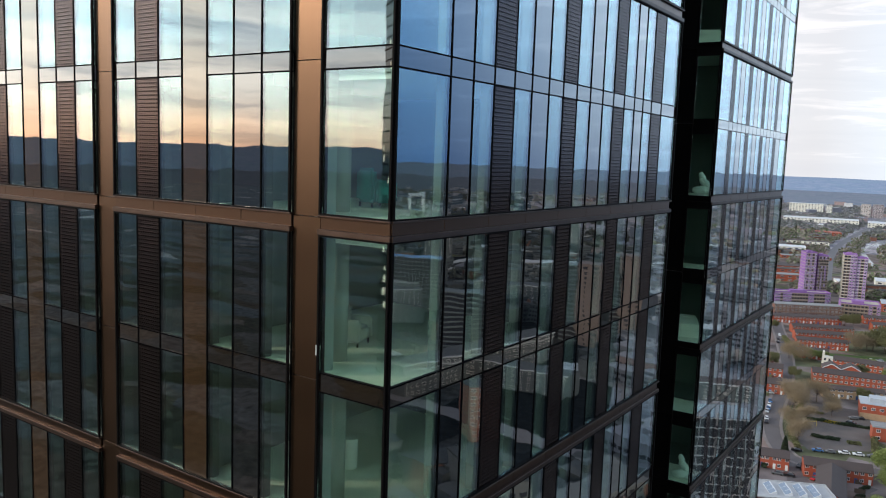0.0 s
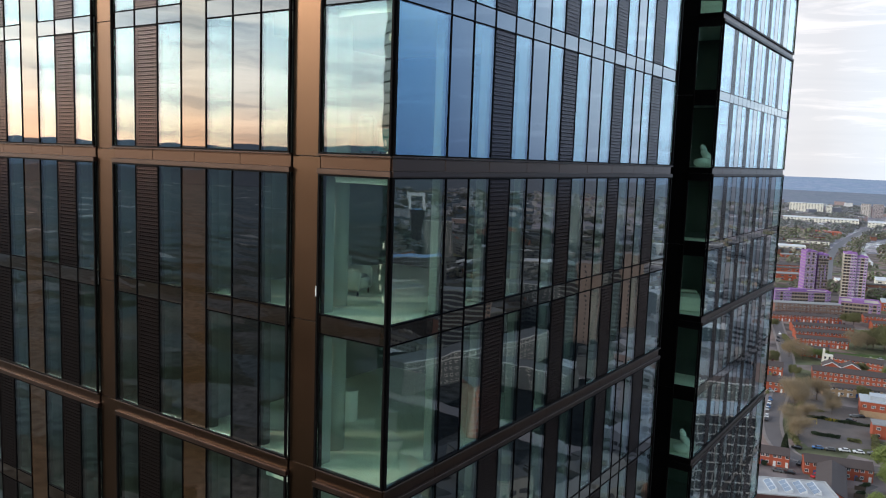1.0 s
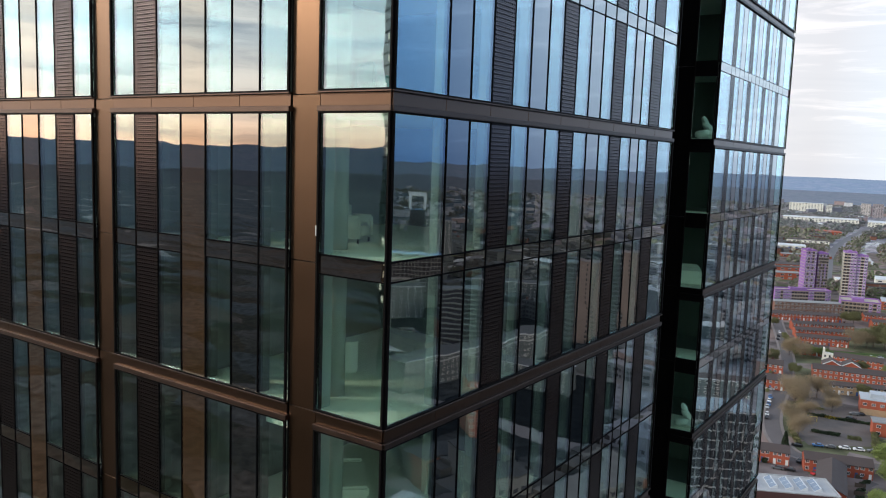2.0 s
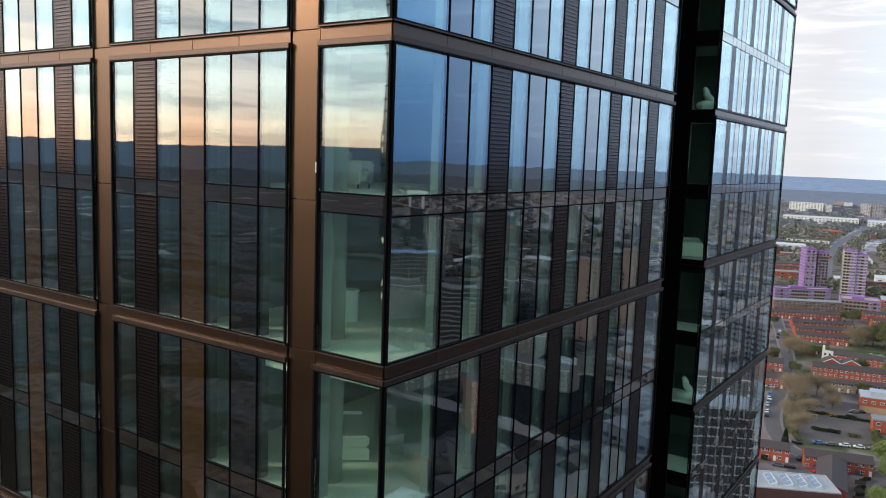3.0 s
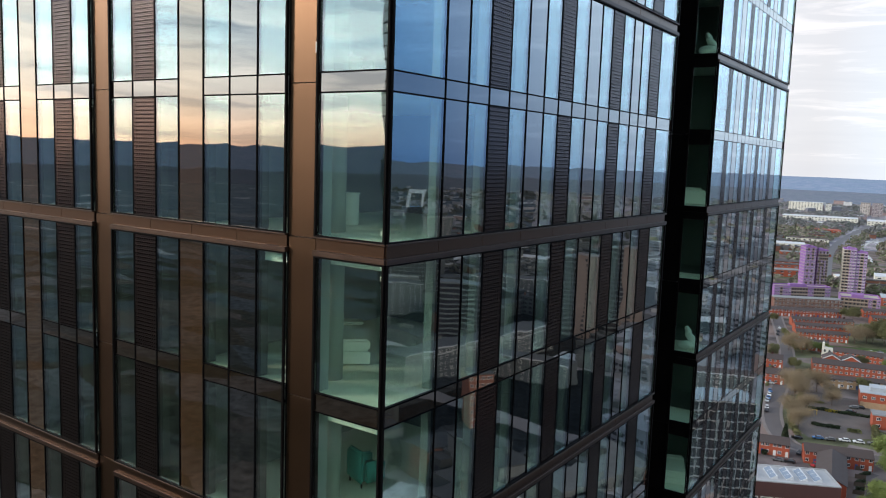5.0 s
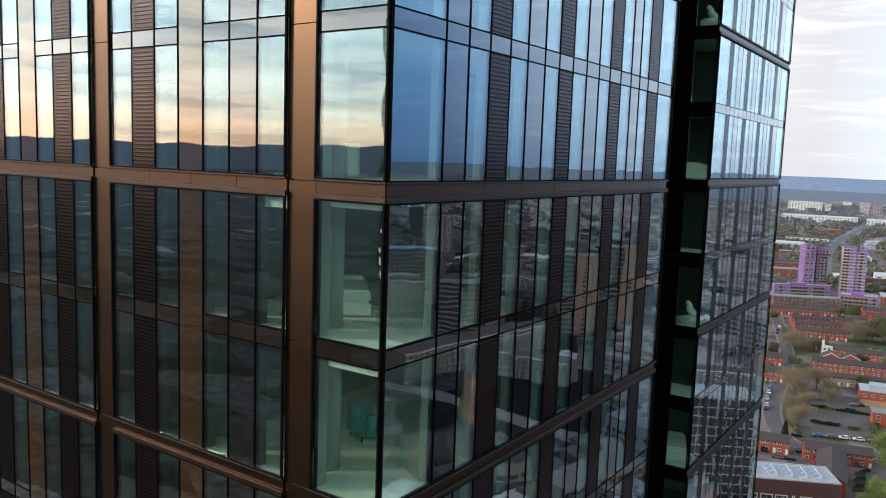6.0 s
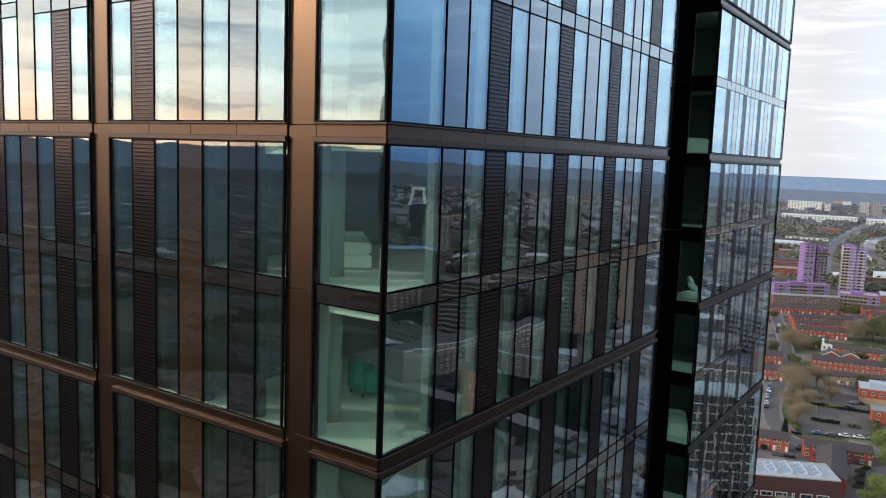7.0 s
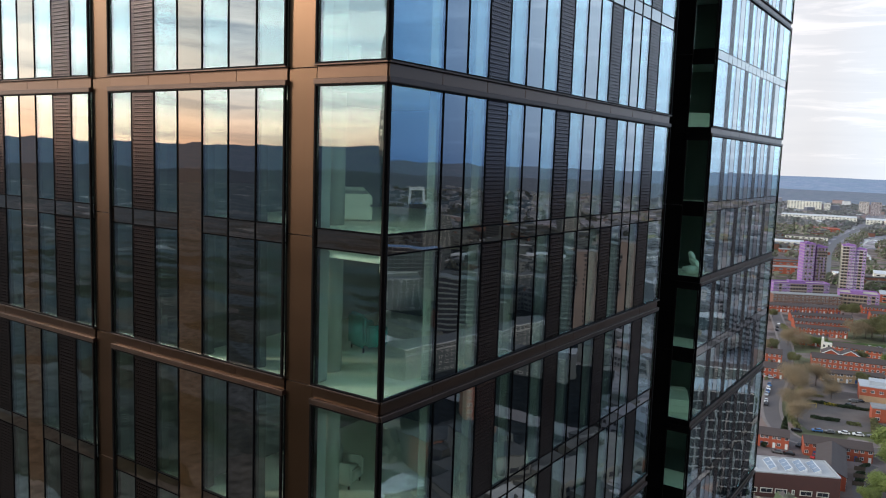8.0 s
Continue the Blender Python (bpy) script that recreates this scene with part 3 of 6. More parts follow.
# ---- ground, roads and hills ----
def land_material(name="city_land", cell=0.035, shade=1.0):
    """City land seen from high up: patches of grass, tarmac, roofs and bare trees, broken into plots."""
    m, n, l, p = nodes_of(name)
    geo = n.new("ShaderNodeNewGeometry")
    cells = n.new("ShaderNodeTexVoronoi")
    cells.inputs["Scale"].default_value = cell
    fine = n.new("ShaderNodeTexNoise")
    fine.inputs["Scale"].default_value, fine.inputs["Detail"].default_value = 0.06, 6
    broad = n.new("ShaderNodeTexNoise")
    broad.inputs["Scale"].default_value, broad.inputs["Detail"].default_value = 0.004, 4
    for t in (cells, fine, broad):
        l.new(geo.outputs["Position"], t.inputs["Vector"])
    plots = n.new("ShaderNodeValToRGB")
    plots.color_ramp.interpolation = "CONSTANT"
    for i, (pos, c) in enumerate([(0.0, (0.165, 0.136, 0.130)), (0.3, (0.105, 0.108, 0.062)), (0.55, (0.19, 0.138, 0.120)), (0.75, (0.14, 0.114, 0.102)), (0.92, (0.27, 0.24, 0.23))]):
        e = plots.color_ramp.elements[i] if i < 2 else plots.color_ramp.elements.new(pos)
        e.position, e.color = pos, (*c, 1)
    l.new(cells.outputs["Color"], plots.inputs[0])
    v = n.new("ShaderNodeMath")
    v.operation = "MULTIPLY"
    for k, t in enumerate((fine, broad)):
        r = n.new("ShaderNodeMapRange")
        r.inputs[1].default_value, r.inputs[2].default_value = 0.3, 0.7
        r.inputs[3].default_value, r.inputs[4].default_value = (0.4, 1.6) if k == 0 else (0.7, 1.3)
        l.new(t.outputs[0], r.inputs[0])
        l.new(r.outputs[0], v.inputs[k])
    sc = n.new("ShaderNodeVectorMath")
    sc.operation = "SCALE"
    l.new(plots.outputs[0], sc.inputs[0])
    l.new(v.outputs[0], sc.inputs["Scale"])
    l.new(sc.outputs[0], p.inputs["Base Color"])
    p.inputs["Roughness"].default_value, p.inputs["Specular IOR Level"].default_value = 0.95, 0.1
    dim = n.new("ShaderNodeVectorMath")
    dim.operation = "SCALE"
    dim.inputs["Scale"].default_value = shade
    l.new(sc.outputs[0], dim.inputs[0])
    l.new(dim.outputs[0], p.inputs["Base Color"])
    return m


LAND = land_material()
ASPHALT = plain("asphalt", (0.118, 0.103, 0.102), rough=0.9, vary=0.22, scale=0.12, fine=2.5, world_space=True, spec=0.2)
WORN_ROAD = plain("worn_carriageway", (0.15, 0.145, 0.15), rough=0.9, vary=0.15, scale=0.05, fine=1.0, world_space=True, spec=0.2)
CARPARK = plain("car_park_tarmac", (0.118, 0.099, 0.090), rough=0.9, vary=0.3, scale=0.15, fine=2.0, world_space=True, spec=0.2)
PAVING = plain("pavement_slabs", (0.20, 0.17, 0.155), rough=0.9, vary=0.2, scale=0.3, fine=3, world_space=True, spec=0.2)
GRASS = plain("verge_grass", (0.055, 0.085, 0.025), rough=0.95, vary=0.5, scale=0.15, fine=2, world_space=True, spec=0.1)
# pale base colour stands in for sky mirrored on the river
WATER = plain("sky_pale_water", (0.24, 0.25, 0.25), rough=0.25, vary=0.1, scale=0.05, fine=0.5, world_space=True)
BRICK = plain("red_brick", (0.34, 0.075, 0.036), rough=0.9, vary=0.35, scale=0.4, fine=4, per_object=0.25)
BRICK_DARK = plain("brown_brick", (0.085, 0.036, 0.030), rough=0.9, vary=0.2, scale=0.4, fine=5)
BRICK_PALE = plain("buff_brick", (0.36, 0.24, 0.14), rough=0.9, vary=0.25, scale=0.4, fine=4)
SLATE = plain("slate_roof", (0.060, 0.043, 0.039), rough=0.8, vary=0.35, scale=0.5, fine=4, per_object=0.2)
PALE_ROOF = plain("white_roof_sheet", (0.55, 0.56, 0.57), rough=0.6, vary=0.12, scale=0.2, fine=2)
GREY_ROOF = plain("grey_zinc_roof", (0.36, 0.39, 0.42), rough=0.5, vary=0.12, scale=0.3, fine=2)
RENDER = plain("cream_render", (0.66, 0.63, 0.54), rough=0.9, vary=0.12, scale=0.4, fine=4)
FRAME_WHITE = plain("white_window_frame", (0.70, 0.70, 0.68), rough=0.5, vary=0.05)
DARK_PANE = plain("dark_window_pane", (0.030, 0.034, 0.042), rough=0.12, vary=0.3, scale=0.5)
PURPLE = plain("purple_membrane", (0.27, 0.125, 0.36), rough=0.7, vary=0.3, scale=0.5, fine=3, per_object=0.5)
SCAFFOLD = plain("scaffold_boards", (0.26, 0.19, 0.145), rough=0.9, vary=0.35, scale=0.6, fine=4)
CONCRETE = plain("concrete_frame", (0.40, 0.35, 0.28), rough=0.9, vary=0.2, scale=0.5, fine=3)
BLUE_PANEL = plain("blue_cladding", (0.03, 0.075, 0.22), rough=0.6, vary=0.15)
SOLAR = plain("solar_glass", (0.16, 0.21, 0.28), rough=0.2, vary=0.12, scale=1)
BARK = plain("bark", (0.085, 0.062, 0.045), rough=0.95, vary=0.3, scale=1, fine=8)
LEAF_GREEN = plain("spring_leaves", (0.15, 0.185, 0.048), rough=0.8, vary=0.45, scale=0.5, fine=3, per_object=0.2)
LEAF_DARK = plain("evergreen_leaves", (0.022, 0.036, 0.012), rough=0.8, vary=0.4, scale=0.6, fine=4)
LEAF_OLIVE = plain("budding_leaves", (0.12, 0.115, 0.045), rough=0.85, vary=0.45, scale=0.3, fine=2, per_object=0.25)
TWIG_TAN = plain("bare_twigs", (0.25, 0.185, 0.11), rough=0.9, vary=0.35, scale=0.4, fine=3, per_object=0.2)
LEAF_YELLOW = plain("yellow_blossom", (0.36, 0.27, 0.03), rough=0.8, vary=0.4, scale=0.6, fine=4)
YELLOW = plain("yellow_paint", (0.62, 0.45, 0.06), rough=0.5, vary=0.1)
TYRE = plain("tyre_rubber", (0.012, 0.012, 0.012), rough=0.9, vary=0.2)


def island(name, stops, rough=0.9):
    """Colours that change from piece to piece of a joined mesh."""
    m, n, l, p = nodes_of(name)
    g = n.new("ShaderNodeNewGeometry")
    r = n.new("ShaderNodeValToRGB")
    r.color_ramp.interpolation = "CONSTANT"
    for i, (pos, c) in enumerate(stops):
        s = r.color_ramp.elements[i] if i < 2 else r.color_ramp.elements.new(pos)
        s.position, s.color = pos, (*c, 1)
    l.new(g.outputs["Random Per Island"], r.inputs[0])
    nz = n.new("ShaderNodeTexNoise")
    nz.inputs["Scale"].default_value = 0.15
    l.new(g.outputs["Position"], nz.inputs["Vector"])
    mr = n.new("ShaderNodeMapRange")
    l.new(nz.outputs[0], mr.inputs[0])
    mr.inputs[3].default_value, mr.inputs[4].default_value = 0.65, 1.35
    sc = n.new("ShaderNodeVectorMath")
    sc.operation = "SCALE"
    l.new(r.outputs[0], sc.inputs[0])
    l.new(mr.outputs[0], sc.inputs["Scale"])
    l.new(sc.outputs[0], p.inputs["Base Color"])
    p.inputs["Roughness"].default_value = rough
    p.inputs["Specular IOR Level"].default_value = 0.2
    return m


CITY_WALL = island("far_city_walls", [(0.0, (0.18, 0.085, 0.06)), (0.35, (0.14, 0.10, 0.08)), (0.6, (0.18, 0.17, 0.16)), (0.85, (0.36, 0.35, 0.33)), (0.93, (0.10, 0.10, 0.11))])
CITY_ROOF = island("far_city_roofs", [(0.0, (0.085, 0.08, 0.08)), (0.4, (0.14, 0.11, 0.10)), (0.62, (0.15, 0.14, 0.14)), (0.90, (0.30, 0.30, 0.30)), (0.965, (0.55, 0.55, 0.54))])
# HAZY walls and roofs: the far city with distance haze painted in
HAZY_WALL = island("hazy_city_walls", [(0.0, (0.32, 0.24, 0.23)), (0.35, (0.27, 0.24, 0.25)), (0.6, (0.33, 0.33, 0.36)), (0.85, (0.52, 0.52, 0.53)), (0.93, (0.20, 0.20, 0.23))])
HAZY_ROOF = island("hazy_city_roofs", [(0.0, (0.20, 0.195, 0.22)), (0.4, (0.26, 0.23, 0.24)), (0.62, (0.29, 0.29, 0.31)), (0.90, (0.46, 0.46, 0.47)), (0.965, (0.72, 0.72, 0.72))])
CITY_ROOF_NEAR = island("near_city_roofs", [(0.0, (0.055, 0.052, 0.052)), (0.4, (0.09, 0.072, 0.066)), (0.7, (0.11, 0.105, 0.105)), (0.93, (0.17, 0.17, 0.17))])
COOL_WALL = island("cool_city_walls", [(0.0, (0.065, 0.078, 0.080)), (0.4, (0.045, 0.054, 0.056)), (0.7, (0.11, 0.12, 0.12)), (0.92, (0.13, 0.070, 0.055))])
# pale cool tones paint the eastern haze onto walls and roofs
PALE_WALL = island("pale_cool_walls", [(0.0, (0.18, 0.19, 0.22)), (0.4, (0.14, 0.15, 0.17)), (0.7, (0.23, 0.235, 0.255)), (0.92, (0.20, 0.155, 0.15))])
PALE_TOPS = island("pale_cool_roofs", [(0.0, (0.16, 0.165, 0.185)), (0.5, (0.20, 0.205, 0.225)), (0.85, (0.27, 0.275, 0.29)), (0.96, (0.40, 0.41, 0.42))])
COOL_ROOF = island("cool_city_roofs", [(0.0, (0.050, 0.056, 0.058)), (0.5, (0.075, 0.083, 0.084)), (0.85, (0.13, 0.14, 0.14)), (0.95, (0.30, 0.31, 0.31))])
SLATE_WALL = plain("grey_panel_wall", (0.058, 0.070, 0.075), rough=0.7, vary=0.25, scale=0.3, fine=2)
HALL_ROOF = plain("hall_roof_sheet", (0.36, 0.36, 0.36), rough=0.6, vary=0.2, scale=0.3, fine=2)
WOODS = island("far_woods", [(0.0, (0.17, 0.17, 0.12)), (0.3, (0.235, 0.215, 0.155)), (0.55, (0.29, 0.235, 0.205)), (0.8, (0.17, 0.205, 0.105))])

EASTERN_WOODS = island("eastern_woods", [(0.0, (0.042, 0.050, 0.044)), (0.4, (0.058, 0.066, 0.054)), (0.75, (0.070, 0.068, 0.062))])
# tree colours paled and greyed, haze put into the leaves
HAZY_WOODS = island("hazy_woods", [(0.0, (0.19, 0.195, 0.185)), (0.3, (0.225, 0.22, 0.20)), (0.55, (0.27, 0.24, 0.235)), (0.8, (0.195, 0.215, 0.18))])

bm = bmesh.new()
bmesh.ops.create_circle(bm, cap_ends=True, radius=4950, segments=96)
tagged(part("ground", bm, LAND), "grey-green city land reaching to the hills", "ground", kind="structure")


def mosaic(name, stops, cell, stretch, turn=0.0, glow=None, spec=0.0, near=None):
    """Broken ground far below: long plots, yards, tree belts and roofs of differing tone."""
    m, n, l, p = nodes_of(name)
    geo = n.new("ShaderNodeNewGeometry")
    mp = n.new("ShaderNodeMapping")
    mp.inputs["Rotation"].default_value = (0, 0, turn)
    mp.inputs["Scale"].default_value = stretch
    l.new(geo.outputs["Position"], mp.inputs[0])
    cells = n.new("ShaderNodeTexVoronoi")
    cells.inputs["Scale"].default_value = cell
    bend = n.new("ShaderNodeTexNoise")
    bend.inputs["Scale"].default_value, bend.inputs["Detail"].default_value = cell * 0.7, 5
    l.new(mp.outputs[0], bend.inputs["Vector"])
    push = n.new("ShaderNodeVectorMath")
    push.operation = "MULTIPLY_ADD"
    l.new(bend.outputs["Color"], push.inputs[0])
    push.inputs[1].default_value = (0.8 / cell, 0.8 / cell, 0)
    l.new(mp.outputs[0], push.inputs[2])
    l.new(push.outputs[0], cells.inputs["Vector"])
    sep = n.new("ShaderNodeSeparateColor")
    l.new(cells.outputs["Color"], sep.inputs[0])
    r = n.new("ShaderNodeValToRGB")
    r.color_ramp.interpolation = "CONSTANT"
    for i, (pos, c) in enumerate(stops):
        e = r.color_ramp.elements[i] if i < 2 else r.color_ramp.elements.new(pos)
        e.position, e.color = pos, (*c, 1)
    l.new(sep.outputs[0], r.inputs[0])
    grain = n.new("ShaderNodeTexNoise")
    grain.inputs["Scale"].default_value, grain.inputs["Detail"].default_value = cell * 4, 6
    l.new(geo.outputs["Position"], grain.inputs["Vector"])
    mr = n.new("ShaderNodeMapRange")
    mr.inputs[1].default_value, mr.inputs[2].default_value = 0.3, 0.7
    mr.inputs[3].default_value, mr.inputs[4].default_value = 0.5, 1.5
    l.new(grain.outputs[0], mr.inputs[0])
    sc = n.new("ShaderNodeVectorMath")
    sc.operation = "SCALE"
    l.new(r.outputs[0], sc.inputs[0])
    l.new(mr.outputs[0], sc.inputs["Scale"])
    l.new(sc.outputs[0], p.inputs["Base Color"])
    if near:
        # near tones painted dark, giving way in ragged patches to haze-pale ones with distance
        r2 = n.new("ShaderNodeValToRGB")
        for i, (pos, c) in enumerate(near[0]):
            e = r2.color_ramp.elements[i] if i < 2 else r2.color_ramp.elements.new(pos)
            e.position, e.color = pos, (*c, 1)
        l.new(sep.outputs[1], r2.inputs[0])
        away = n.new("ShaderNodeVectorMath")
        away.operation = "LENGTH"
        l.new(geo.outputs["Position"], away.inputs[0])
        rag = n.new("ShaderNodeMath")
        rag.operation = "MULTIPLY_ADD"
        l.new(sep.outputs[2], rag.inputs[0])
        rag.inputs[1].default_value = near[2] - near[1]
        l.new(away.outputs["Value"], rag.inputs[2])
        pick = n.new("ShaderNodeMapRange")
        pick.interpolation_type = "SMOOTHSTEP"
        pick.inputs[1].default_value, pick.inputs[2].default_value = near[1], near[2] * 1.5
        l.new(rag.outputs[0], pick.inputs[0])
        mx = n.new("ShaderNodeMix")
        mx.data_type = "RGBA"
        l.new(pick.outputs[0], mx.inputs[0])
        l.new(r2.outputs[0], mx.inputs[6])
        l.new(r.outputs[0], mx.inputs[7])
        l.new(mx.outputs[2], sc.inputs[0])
    p.inputs["Roughness"].default_value, p.inputs["Specular IOR Level"].default_value = 0.95, spec
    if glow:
        # far haze painted as emission, thickest to the north, thinnest to the west
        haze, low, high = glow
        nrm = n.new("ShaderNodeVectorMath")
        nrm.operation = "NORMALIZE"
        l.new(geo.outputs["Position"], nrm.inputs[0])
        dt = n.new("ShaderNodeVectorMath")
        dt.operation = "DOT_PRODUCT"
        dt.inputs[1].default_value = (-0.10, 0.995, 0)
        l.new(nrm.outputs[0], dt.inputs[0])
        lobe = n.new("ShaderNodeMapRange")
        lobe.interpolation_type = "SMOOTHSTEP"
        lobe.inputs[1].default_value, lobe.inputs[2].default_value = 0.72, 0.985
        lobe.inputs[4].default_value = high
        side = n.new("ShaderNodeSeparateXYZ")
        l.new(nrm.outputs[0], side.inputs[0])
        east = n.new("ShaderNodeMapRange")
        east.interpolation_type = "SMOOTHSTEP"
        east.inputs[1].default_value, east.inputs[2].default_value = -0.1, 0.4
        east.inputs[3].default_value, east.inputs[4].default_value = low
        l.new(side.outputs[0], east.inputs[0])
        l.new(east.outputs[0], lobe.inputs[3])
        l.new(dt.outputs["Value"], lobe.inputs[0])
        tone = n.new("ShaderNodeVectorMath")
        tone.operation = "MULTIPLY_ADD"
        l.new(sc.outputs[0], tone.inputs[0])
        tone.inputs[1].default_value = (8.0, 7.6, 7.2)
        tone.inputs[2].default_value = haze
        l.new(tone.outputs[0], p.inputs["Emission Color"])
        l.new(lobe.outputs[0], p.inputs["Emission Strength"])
    return m


# darkness near and blue haze far off are painted into this ground
HAZE_GRADED_LAND = mosaic("haze_graded_land", [(0.0, (0.066, 0.084, 0.096)), (0.35, (0.082, 0.098, 0.108)), (0.7, (0.098, 0.108, 0.115)), (0.9, (0.13, 0.135, 0.14)), (0.975, (0.28, 0.28, 0.28))], 0.05, (0.4, 1.0, 1.0), 0.67,
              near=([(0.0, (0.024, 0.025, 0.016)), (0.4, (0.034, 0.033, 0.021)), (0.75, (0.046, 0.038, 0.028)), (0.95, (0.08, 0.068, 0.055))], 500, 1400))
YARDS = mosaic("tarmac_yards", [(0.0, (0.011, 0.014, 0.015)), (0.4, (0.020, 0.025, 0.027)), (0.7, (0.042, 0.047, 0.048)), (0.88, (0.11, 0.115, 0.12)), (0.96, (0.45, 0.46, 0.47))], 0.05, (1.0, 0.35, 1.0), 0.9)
# the yard tones again, paled and blued to put haze into them
HAZED_YARDS = mosaic("outer_yards", [(0.0, (0.050, 0.066, 0.080)), (0.4, (0.072, 0.088, 0.102)), (0.7, (0.095, 0.108, 0.120)), (0.88, (0.17, 0.18, 0.19)), (0.96, (0.45, 0.46, 0.47))], 0.05, (1.0, 0.35, 1.0), 0.9)
# wharf ground, paler and cooler still, its haze in the colour
HAZE_PALE_YARDS = mosaic("haze_pale_yards", [(0.0, (0.15, 0.16, 0.18)), (0.4, (0.18, 0.19, 0.21)), (0.7, (0.22, 0.225, 0.245)), (0.88, (0.15, 0.145, 0.155)), (0.96, (0.30, 0.31, 0.32))], 0.05, (1.0, 0.35, 1.0), 0.4)
# suburb tones lifted towards grey-blue to paint in haze
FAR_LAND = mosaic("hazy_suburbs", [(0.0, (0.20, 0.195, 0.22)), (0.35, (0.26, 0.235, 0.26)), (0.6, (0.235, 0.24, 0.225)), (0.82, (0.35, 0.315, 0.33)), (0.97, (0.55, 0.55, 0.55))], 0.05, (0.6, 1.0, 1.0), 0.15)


def tract(name, a0, a1, r0, r1, z, mat, label, category, seed):
    """A broad tract of one kind of ground, ragged at its edges, between two bearings (degrees from the x axis)."""
    n = 40
    bm = bmesh.new()
    rows = []
    for i in range(n + 1):
        a = radians(a0 + (a1 - a0) * i / n)
        d = Vector((math.cos(a), math.sin(a), 0))
        rows.append([bm.verts.new(d * r * (1 + 0.12 * noise.noise(d * 6 + Vector((seed, r * 0.01, 0)))) + Vector((0, 0, z))) for r in (r0, (r0 + r1) / 2, r1)])
    for p, q in zip(rows, rows[1:]):
        for k in range(2):
            bm.faces.new((p[k], p[k + 1], q[k + 1], q[k]))
    bmesh.ops.recalc_face_normals(bm, faces=bm.faces[:])
    tagged(part(name, bm, mat), label, category, kind="structure")


tract("park", 178, 268, 60, 2950, 0.02, HAZE_GRADED_LAND, "south-west ground painted dark near and haze-pale far off", "park", 2.0)
tract("suburbs", 60, 122, 1300, 2750, 0.012, FAR_LAND, "suburbs between city and hills, painted pale for haze", "suburbs", 7.0)
tract("outer_yards", 15, 62, 880, 2650, 0.018, HAZED_YARDS, "outer city yards and works, haze painted into their colour", "tarmac", 4.0)
tract("wharf", 68, 87, 60, 1340, 0.015, HAZE_PALE_YARDS, "yards and wharves painted pale and cool for haze", "tarmac", 6.0)
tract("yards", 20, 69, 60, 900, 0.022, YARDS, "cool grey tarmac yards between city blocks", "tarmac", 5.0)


def ridge(name, r0, r1, crest, mat, label, seed):
    """A ring of far hills, its skyline rising and falling round the compass."""
    n, rings = 240, 5
    verts, faces = [], []
    for i in range(n):
        a = 2 * math.pi * i / n
        d = Vector((math.cos(a), math.sin(a), 0))
        west = max(0.0, d.dot(SUN_AZ)) ** 1.5
        top = crest(west) * (1 + 0.16 * noise.noise(d * 3.1 + Vector((seed, 0, 0)))) + 7 * noise.noise(d * 14 + Vector((0, seed, 0)))
        for j in range(rings):
            s = j / (rings - 1)
            p = d * (r0 + (r1 - r0) * s)
            verts.append((p.x, p.y, 0.5 + top * (3 * s * s - 2 * s ** 3) + 5 * s * (1 - s) * noise.noise(p * 0.004)))
    for i in range(n):
        for j in range(rings - 1):
            a, b = i * rings + j, (i + 1) % n * rings + j
            faces.append((a, b, b + 1, a + 1))
    me = bpy.data.meshes.new(name)
    me.from_pydata(verts, [], faces)
    me.materials.append(mat)
    me.polygons.foreach_set("use_smooth", [True] * len(faces))
    tagged(part(name, me), label, "hills", kind="structure")


# the blue glow of both rings is distance haze painted as emission
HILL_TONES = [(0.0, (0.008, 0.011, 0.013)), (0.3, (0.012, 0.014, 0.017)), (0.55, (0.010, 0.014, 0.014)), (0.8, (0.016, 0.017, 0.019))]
ridge("backdrop_near", 2700, 3900, lambda w: 22 + 2 * w, mosaic("near_hills_haze_glow", HILL_TONES, 0.045, (1.0, 1.0, 1.0), 0.2, ((0.25, 0.31, 0.45), (0.20, 0.25), 0.54)), "low wooded rise with blue haze painted as glow", 3.0)
ridge("backdrop_far", 3900, 4900, lambda w: 74 + 78 * w, mosaic("far_hills_haze_glow", HILL_TONES, 0.03, (1.0, 1.0, 1.0), 0.2, ((0.32, 0.45, 0.72), (0.28, 0.30), 0.60)), "far hills on the skyline with blue haze painted as glow", 9.0)


